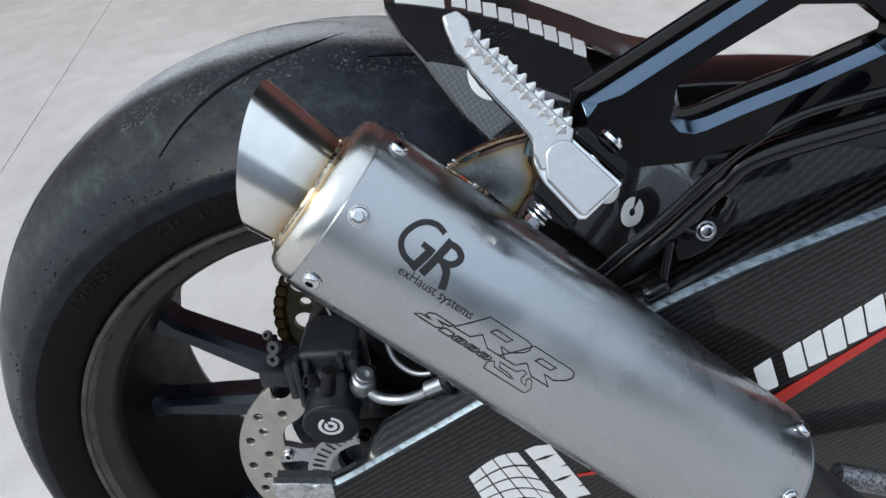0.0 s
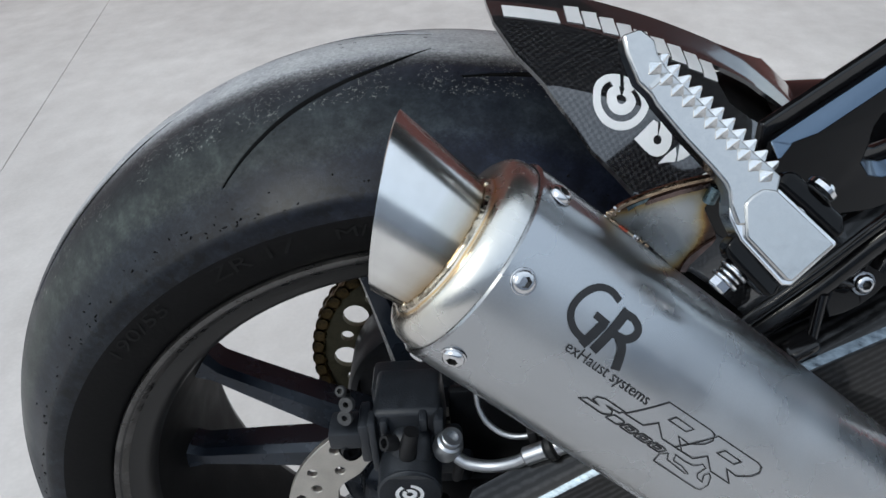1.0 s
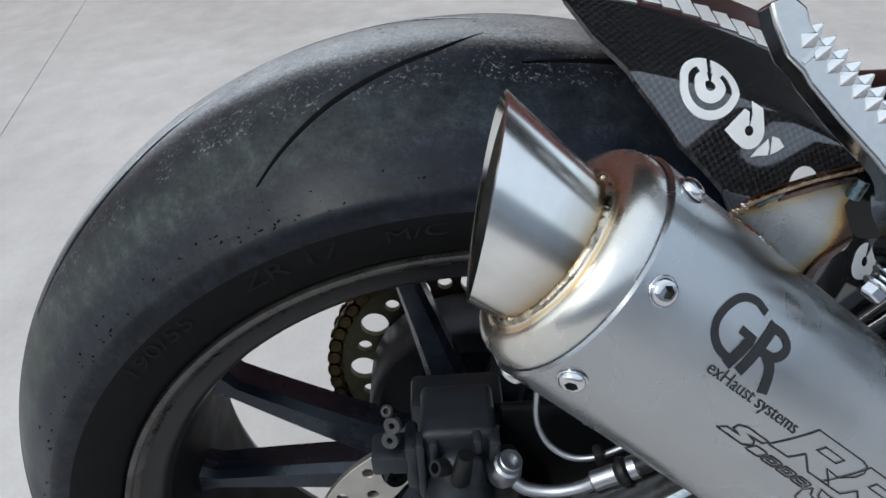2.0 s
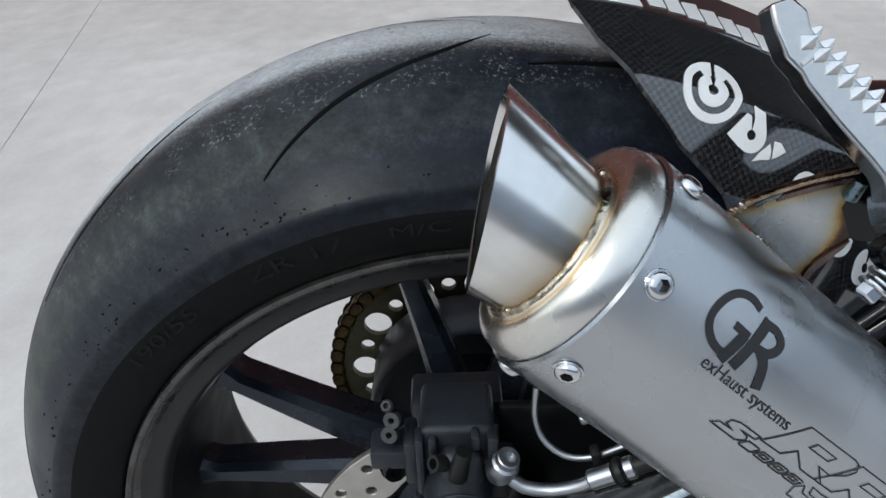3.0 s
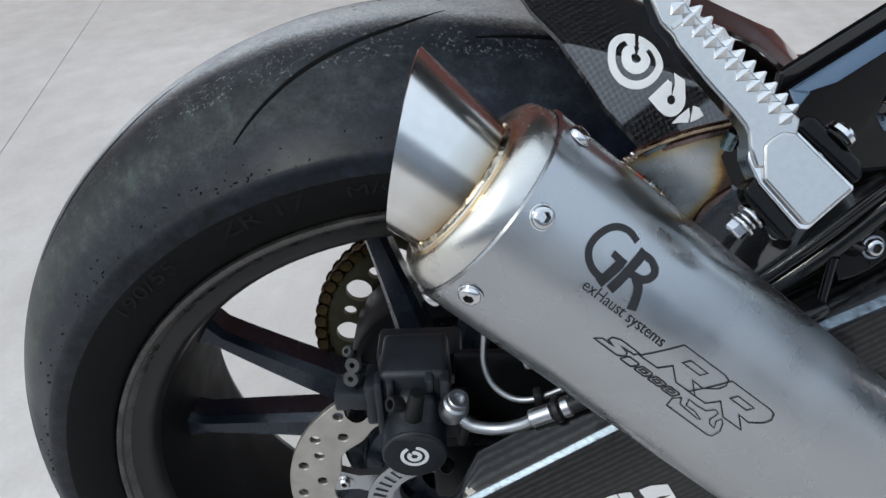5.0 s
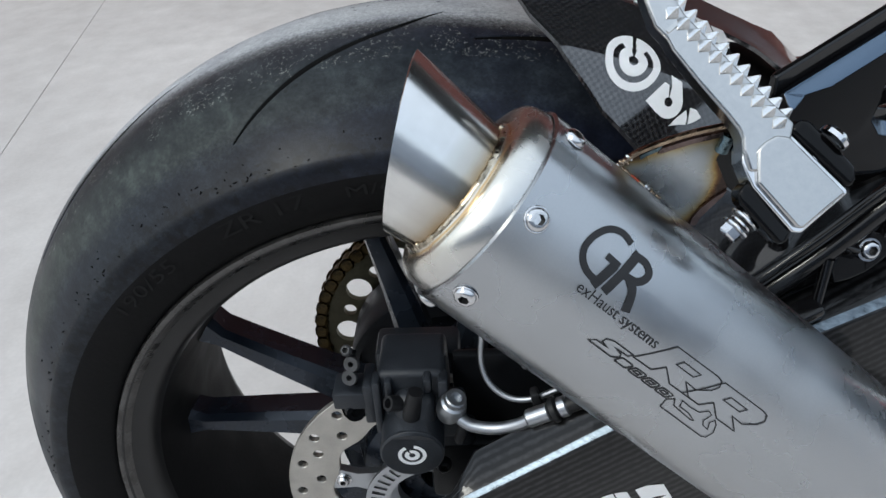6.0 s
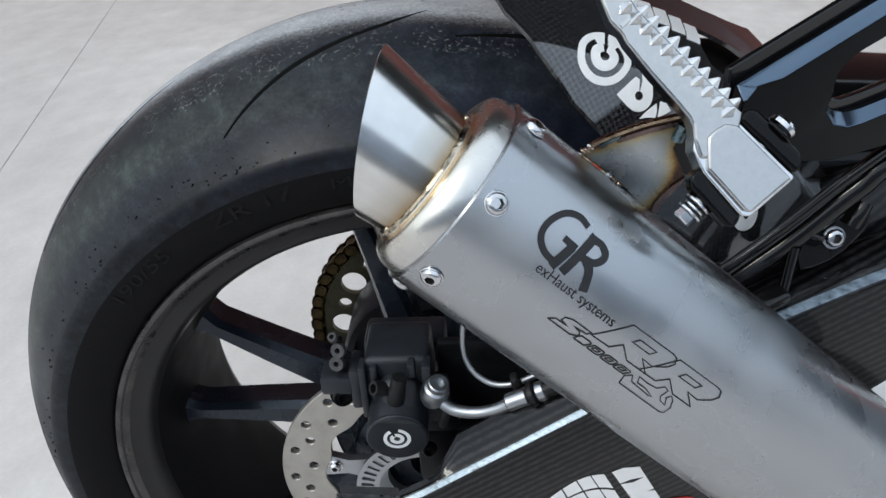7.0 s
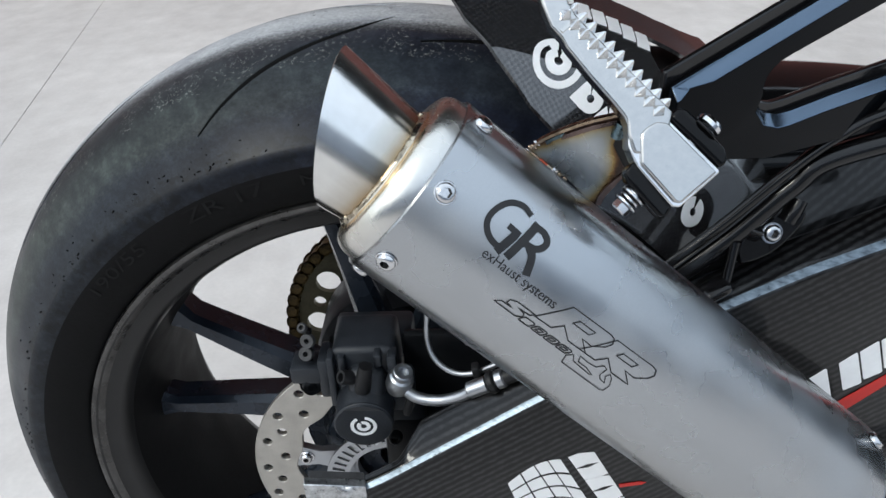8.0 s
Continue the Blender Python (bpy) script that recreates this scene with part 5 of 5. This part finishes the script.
def tooth_mesh(axis, size, high):
    """A four-sided pointed tooth; its base lies across the axis."""
    bm = bmesh.new()
    ta = in_plane(TEETH_WAY)
    tn = axis.normalized()
    tb = tn.cross(ta).normalized()
    ring = ((-1.4, 0), (0, -1.4), (1.4, 0), (0, 1.4))
    low = [bm.verts.new(ta * a * size + tb * b * size - tn * 0.002) for a, b in ring]
    mid_ = [bm.verts.new(ta * a * size + tb * b * size) for a, b in ring]
    top_ = [bm.verts.new(ta * a * size * 0.16 + tb * b * size * 0.16 + tn * high) for a, b in ring]
    for i in range(4):
        bm.faces.new((low[i], low[(i + 1) % 4], mid_[(i + 1) % 4], mid_[i]))
        bm.faces.new((mid_[i], mid_[(i + 1) % 4], top_[(i + 1) % 4], top_[i]))
    bm.faces.new(low[::-1])
    bm.faces.new(top_)
    bmesh.ops.bevel(bm, geom=[e for e in bm.edges if any(v in top_ for v in e.verts)], offset=0.00018, segments=1, affect="EDGES")
    return mesh_of("tooth", bm, TOOTH_ALU, 20)


front_tooth = tooth_mesh(PM * 0.94 + in_plane(OUT) * 0.34, 0.0022, 0.0040)
back_tooth = tooth_mesh(in_plane(OUT) * 0.8 + PM * 0.6, 0.0021, 0.0038)
for k in range(11):
    q = Vector((-6.0, 38.6, 0)).lerp(Vector((-41.6, 76.6, 0)), k / 10) * MM
    part("tooth", front_tooth, None, peg, at=Matrix.Translation(P0 + in_plane(q) - PM * 0.0002 - in_plane(OUT) * 0.0030))
    part("tooth", back_tooth, None, peg, at=Matrix.Translation(P0 + in_plane(q) - PM * 0.0030 + in_plane(OUT) * 0.0006))
# the bent upper end of the footrest
hinge, rise = Vector((0.781, 0.625, 0)), Vector((-0.625, 0.781, 0))
end_out = []
for u, v in ((-54.2, 85.6), (-52.9, 79.8), (-49.4, 70.4), (-46.0, 66.6), (-38.6, 72.5), (-40.3, 74.4), (-43.0, 79), (-44.0, 83.8), (-48, 87.4)):
    d = Vector((u + 46.0, v - 66.6, 0))
    end_out.append((d.dot(hinge) * MM, d.dot(rise) * MM))
bent = plane_place(P0 + in_plane(Vector((-46.0, 66.6, 0)) * MM) + PM * 0.0003, in_plane(hinge), in_plane(rise) - PM * 0.16)
bevelled(part("bent_end", sheet(end_out, bent, (), 0.006), ALU, peg, "", 30), 0.0012, 2)
# pivot pin, spring and nuts behind the block
pin_a, pin_b = P0 + in_plane(Vector((-16.6, 3.2, 0)) * MM) - PM * 0.0085, P0 + in_plane(Vector((11.4, 29.2, 0)) * MM) - PM * 0.0060
way = (pin_b - pin_a).normalized()
part("pivot_pin", cylinder(0.0035, (pin_b - pin_a).length, frame_to(pin_a, way), 24, 0.0006), CHROME, peg)
part("pin_head", cylinder(0.0056, 0.0045, frame_to(pin_b + way * 0.0002, way), 32, 0.0014), CHROME, peg)
part("pin_washer", cylinder(0.0068, 0.0012, frame_to(pin_b - way * 0.0012, way), 32, 0.0003), GLOSS_BLACK, peg)
for k, r in enumerate((0.0056, 0.0043, 0.0053)):
    part("pin_washer", cylinder(r, 0.0012, frame_to(pin_a - way * (0.0006 + 0.0021 * k), way), 28, 0.0003), CHROME, peg)
ear_face = plane_place(P0 - PM * 0.0016, (1, 0, 0), (0, 0.4651, 0.8852))
for ear in ([(-17.6, 17.0), (-2.6, -1.2), (-4.4, -5.0), (-8.0, -5.6), (-20.4, 9.0), (-21.4, 13.0)], [(16.2, 13.0), (-4.0, 33.6), (-0.6, 37.6), (3.6, 37.0), (18.8, 21.0), (19.4, 15.8)]):
    bevelled(part("clevis_ear", sheet(mm(ear), ear_face, (), 0.009), EAR_BLACK, peg, "gloss black clevis ear", 75), 0.0026, 5)
part("pin_nut", cylinder(0.0038, 0.004, frame_to(pin_a - way * 0.0085, way), 6, 0.0006), CHROME, peg)
bevelled(part("clevis", sheet(mm([(-13.5, 21), (-13.5, 13), (-3, 3), (3, 2), (13, 9), (12, 19), (0, 31), (-7, 31)]), plane_place(P0 - PM * 0.0125, (1, 0, 0), (0, 0.4651, 0.8852)), (), 0.006), GLOSS_BLACK, peg, "gloss black footrest clevis", 30), 0.002, 2)

# ---- rear brake caliper ----
CAL = material("black caliper paint", (0.014, 0.0165, 0.021), 0.45, Specular_IOR_Level=0.42, vary=0.3, scale=120, bump=0.25, bump_scale=900)
cal_bm = box((0.043, 0.042, 0.037), (-0.008, -0.026, 0.4585), 0.0042, 3, taper=0.93)
caliper = part("brake_caliper", cal_bm, CAL, bike, "black cast rear brake caliper with a round cap", 40)
part("inner_half", box((0.056, 0.030, 0.040), (-0.008, 0.016, 0.432), 0.004), CAL, caliper)
part("cast_rib", box((0.0045, 0.012, 0.040), (-0.0285, -0.0455, 0.4545), 0.0014), CAL, caliper)
part("cast_rib", box((0.0045, 0.010, 0.036), (-0.0215, -0.0455, 0.4560), 0.0014), CAL, caliper)
part("cast_rib", box((0.0060, 0.012, 0.018), (0.0105, -0.0465, 0.4665), 0.0016), CAL, caliper)
part("cast_rib", box((0.0050, 0.010, 0.010), (0.0015, -0.0470, 0.4715), 0.0016), CAL, caliper)
part("piston_boss", lathe([(0, 0), (0.0185, 0), (0.0188, 0.012), (0.0182, 0.024), (0.015, 0.030), (0, 0.032)], 48, "Z", closed=False), CAL, caliper, at=frame_to((-0.0088, -0.0640, 0.4330), (0.0, 0.96, 0.28)))
part("boss_neck", box((0.024, 0.022, 0.028), (-0.0065, -0.0480, 0.4520), 0.0075, 4, turn=(-18, 0, 0)), CAL, caliper)
cap_m = frame_to((-0.0089, -0.0622, 0.4330), (0.02, -1, -0.05))
cap_part = part("piston_cap", cylinder(0.0190, 0.005, cap_m, 48, 0.0012), CAL, caliper, "round black cap with a small white ring mark")


def cap_place(u, v, w):
    return cap_m @ Vector((-u, v, 0.0053 - w)) if cap_m.col[0].x < 0 else cap_m @ Vector((u, v, 0.0053 - w))


for r0, r1, a0, a1 in ((0.0062, 0.0084, 120, 440), (0.0019, 0.0044, 130, 470)):
    pts = [(r1 * math.cos(radians(a)), r1 * math.sin(radians(a))) for a in np.linspace(a0, a1, 40)] + [(r0 * math.cos(radians(a)), r0 * math.sin(radians(a))) for a in np.linspace(a1, a0, 40)]
    part("ring_mark", sheet(pts, cap_place, (), 0.0002), DECAL_WHITE, cap_part)
part("bleed_cap", lathe([(0, 0), (0.0046, 0), (0.0048, 0.010), (0.0044, 0.0125), (0.0028, 0.0125), (0.0026, 0.004), (0, 0.004)], 24, "Z", closed=False), DARK_HOSE, caliper, at=frame_to((-0.0125, -0.0510, 0.4585), (-0.7, -0.5, 0.5)))
part("bleed_cap", tube([(-0.0085, -0.056, 0.4535), (-0.0070, -0.0575, 0.4635), (-0.0048, -0.0575, 0.4735)], lambda t: 0.0056 - 0.0012 * t, 20), DARK_HOSE, caliper)
part("pad_bracket", box((0.020, 0.020, 0.0125), (-0.0450, -0.040, 0.4590), 0.002), CAL, caliper)
part("pad_bracket", box((0.007, 0.022, 0.030), (-0.0335, -0.039, 0.4560), 0.002), CAL, caliper)
part("bracket_bolt", lathe([(0, -0.009), (0.0062, -0.009), (0.0075, -0.006), (0.0075, 0.006), (0.0062, 0.009), (0.003, 0.009), (0.003, 0.006), (0, 0.006)], 24, "Z", closed=False), GLOSS_BLACK, caliper, at=frame_to((-0.0450, -0.0410, 0.4490), (0.35, -0.9, 0.1)))
eye_me = mesh_of("eyelet", lathe([(0.0017, -0.002), (0.0044, -0.002), (0.0048, -0.001), (0.0048, 0.001), (0.0044, 0.002), (0.0017, 0.002)], 24, "Z"), EYELET, 40)
for p, w_ in (((-0.0420, -0.0420, 0.4820), (-0.3, -1, 0.5)), ((-0.0440, -0.0430, 0.4725), (-0.2, -1, 0.5))):
    part("eyelet", eye_me, None, caliper, "" if p[2] < 0.48 else "grey steel spring eyelet", at=frame_to(p, w_))
part("eyelet_pin", tube([(-0.0430, -0.0405, 0.466), (-0.0425, -0.0395, 0.478), (-0.0415, -0.0385, 0.4885)], 0.0022, 12), BLACK_METAL, caliper)
part("spring_bolt", screw_head(0.0034, 0.003, frame_to((-0.0440, -0.0420, 0.4920), (-0.1, -0.7, 0.7))), [EYELET, SOCKET_SHADE], caliper)
part("lower_bolt", screw_head(0.005, 0.005, frame_to((0.0085, -0.050, 0.4055), (0, -1, 0.3))), [BLACK_METAL, SOCKET_SHADE], caliper)
part("carrier_plate", box((0.085, 0.008, 0.085), (0.058, -0.022, 0.430), 0.003), BLACK_METAL, caliper)
part("sensor_bracket", box((0.046, 0.020, 0.050), (0.0225, -0.030, 0.386), 0.004), BLACK_METAL, caliper)
part("lug", box((0.030, 0.022, 0.030), (0.014, -0.028, 0.409), 0.005), CAL, caliper)
part("lug", box((0.020, 0.016, 0.030), (0.0135, -0.0440, 0.4440), 0.004), CAL, caliper)

banjo = part("banjo_fitting", lathe([(0, -0.0095), (0.004, -0.0092), (0.0068, -0.0074), (0.0084, -0.003), (0.0086, 0.002), (0.0076, 0.0062), (0.0062, 0.0072), (0.0062, 0.0112), (0.0056, 0.0118), (0.0034, 0.0118), (0.0032, 0.0085), (0, 0.0085)], 40, "Z", closed=False), SATIN_STEEL, bike, "satin steel brake hose banjo fitting", at=frame_to((0.0150, -0.0560, 0.4590), (0.28, -0.25, 0.92)))
hose_pts = [(0.0195, -0.060, 0.4545), (0.027, -0.063, 0.4515), (0.040, -0.066, 0.4520), (0.053, -0.069, 0.4580), (0.062, -0.0705, 0.4655)]
steel_hose = part("brake_hose", tube(hose_pts, 0.0036, 20), SATIN_STEEL, bike, "steel brake pipe with crimped collar and black hose")
end = Vector((0.062, -0.0705, 0.4655))
run = Vector((0.88, -0.06, 0.47)).normalized()
part("collar", cylinder(0.0052, 0.014, frame_to(end - run * 0.005, run), 32, 0.001), SATIN_STEEL, steel_hose)
part("collar", cylinder(0.0058, 0.006, frame_to(end + run * 0.014, run), 32, 0.001), SATIN_STEEL, steel_hose)
part("hose_clip", cylinder(0.0072, 0.0045, frame_to(end + run * 0.0095, run), 32, 0.001), DARK_HOSE, steel_hose)
part("rubber_hose", tube([end + run * 0.018, end + run * 0.05, end + run * 0.10], 0.0048, 18), DARK_HOSE, steel_hose)
part("rubber_lug", box((0.006, 0.006, 0.018), (0.0205, -0.060, 0.444), 0.0025, turn=(0, 14, 0)), DARK_HOSE, steel_hose)
sensor = part("sensor_cable", tube([(0.0335, -0.040, 0.500), (0.0330, -0.043, 0.482), (0.0375, -0.048, 0.470), (0.048, -0.053, 0.4635), (0.060, -0.056, 0.4645), (0.074, -0.058, 0.4725), (0.10, -0.06, 0.489)], 0.0018, 12), SATIN_STEEL, bike, "thin grey speed sensor cable")
part("cable_clip", box((0.005, 0.008, 0.012), (0.0635, -0.058, 0.467), 0.0015, turn=(0, -15, 0)), DARK_HOSE, sensor)
part("crimp", cylinder(0.0034, 0.008, frame_to((0.056, -0.046, 0.482), (0.75, 0, 0.35)), 20, 0.0008), SATIN_STEEL, sensor)

# ---- hoses, tab and bolts ahead of the hugger ----
part("frame_tube", tube([(0.150, -0.062, 0.524), (0.164, -0.0615, 0.5395), (0.198, -0.060, 0.571), (0.224, -0.060, 0.5985), (0.245, -0.058, 0.6155), (0.272, -0.055, 0.628), (0.34, -0.05, 0.640)], 0.0028, 14), LIP_BLACK, bike, "thin glossy black tube")
part("frame_tube", tube([(0.155, -0.058, 0.515), (0.170, -0.057, 0.529), (0.204, -0.056, 0.560), (0.230, -0.055, 0.588), (0.252, -0.053, 0.604), (0.34, -0.045, 0.622)], 0.0062, 18), LIP_BLACK, bike, "black rubber hose along the hugger")
tab_place = plane_place((0.2087, -0.062, 0.5445), (1, 0.1, 0), (0, 0.25, 1))
mount = bevelled(part("mount_tab", sheet(mm([(0.5, -1), (9, 0.5), (17, 3.6), (24, 8.5), (30, 14.5), (34.5, 20), (36, 25), (34, 30), (30.5, 34.5), (26, 37.5), (21.5, 34), (19.5, 28), (12, 22), (6.5, 19.5), (1.5, 17), (-1.5, 8)]), tab_place, (), 0.009), LIP_BLACK, bike, "glossy black mounting tab with steel screw", 50), 0.0038, 5)
part("tab_screw", screw_head(0.005, 0.0036, frame_to((0.2244, -0.0570, 0.5608), (0.1, -0.92, 0.30)), 0.0062), SCREW, mount)
part("tab_clip", box((0.009, 0.006, 0.008), (0.2135, -0.0585, 0.5620), 0.0015, turn=(20, 20, 0)), LIP_BLACK, mount)
part("tab_rib", tube([(0.2320, -0.0560, 0.5672), (0.2345, -0.0550, 0.5730), (0.2372, -0.0530, 0.5785)], 0.0046, 14), LIP_BLACK, mount)
part("arm_block", box((0.016, 0.012, 0.0075), (0.1950, -0.069, 0.5325), 0.0025, 3, turn=(10, -28, 8)), LIP_BLACK, bike, "small black bracket on the swingarm")
part("arm_pin", tube([(0.1999, -0.0680, 0.5315), (0.2022, -0.0640, 0.5450), (0.2042, -0.0605, 0.5580)], 0.0030, 12), LIP_BLACK, bike)

# ---- tail section above, mirrored in the polished steel ----
tail = bmesh.new()
rows = []
for x, wide, low, high in ((-0.09, 0.07, 0.90, 0.93), (-0.06, 0.10, 0.87, 0.96), (0.05, 0.135, 0.852, 0.97), (0.25, 0.165, 0.85, 0.94), (0.50, 0.165, 0.85, 0.90), (0.70, 0.16, 0.84, 0.88)):
    loop = [(-wide, low + 0.02), (-wide * 0.8, low), (wide * 0.8, low), (wide, low + 0.02), (wide * 0.75, high), (0, high + 0.015), (-wide * 0.75, high)]
    rows.append([tail.verts.new((x, 0.09 + y, z)) for y, z in loop])
for p, q in zip(rows, rows[1:]):
    for j in range(7):
        tail.faces.new((p[j], p[(j + 1) % 7], q[(j + 1) % 7], q[j]))
tail.faces.new(rows[0])
tail.faces.new(rows[-1][::-1])
bevelled(part("tail_section", tail, BLACK_METAL, bike, "plain black tail section"), 0.008, 3)


# unseen machine middle ahead, added plain for the polished steel and carbon to mirror
middle = bmesh.new()
rows = []
for x, wide, low, high in ((0.54, 0.13, 0.34, 0.50), (0.60, 0.15, 0.26, 0.52), (0.75, 0.17, 0.22, 0.55), (1.00, 0.17, 0.20, 0.60), (1.15, 0.15, 0.26, 0.64)):
    loop = [(-wide * 0.8, low), (wide * 0.8, low), (wide, low + 0.08), (wide * 0.95, high - 0.08), (wide * 0.6, high), (-wide * 0.6, high), (-wide * 0.95, high - 0.08), (-wide, low + 0.08)]
    rows.append([middle.verts.new((x, 0.09 + y, z)) for y, z in loop])
for p, q in zip(rows, rows[1:]):
    for j in range(8):
        middle.faces.new((p[j], p[(j + 1) % 8], q[(j + 1) % 8], q[j]))
middle.faces.new(rows[0])
middle.faces.new(rows[-1][::-1])
bevelled(part("frame_section", middle, BLACK_METAL, bike, "plain unseen black middle section"), 0.012, 3)
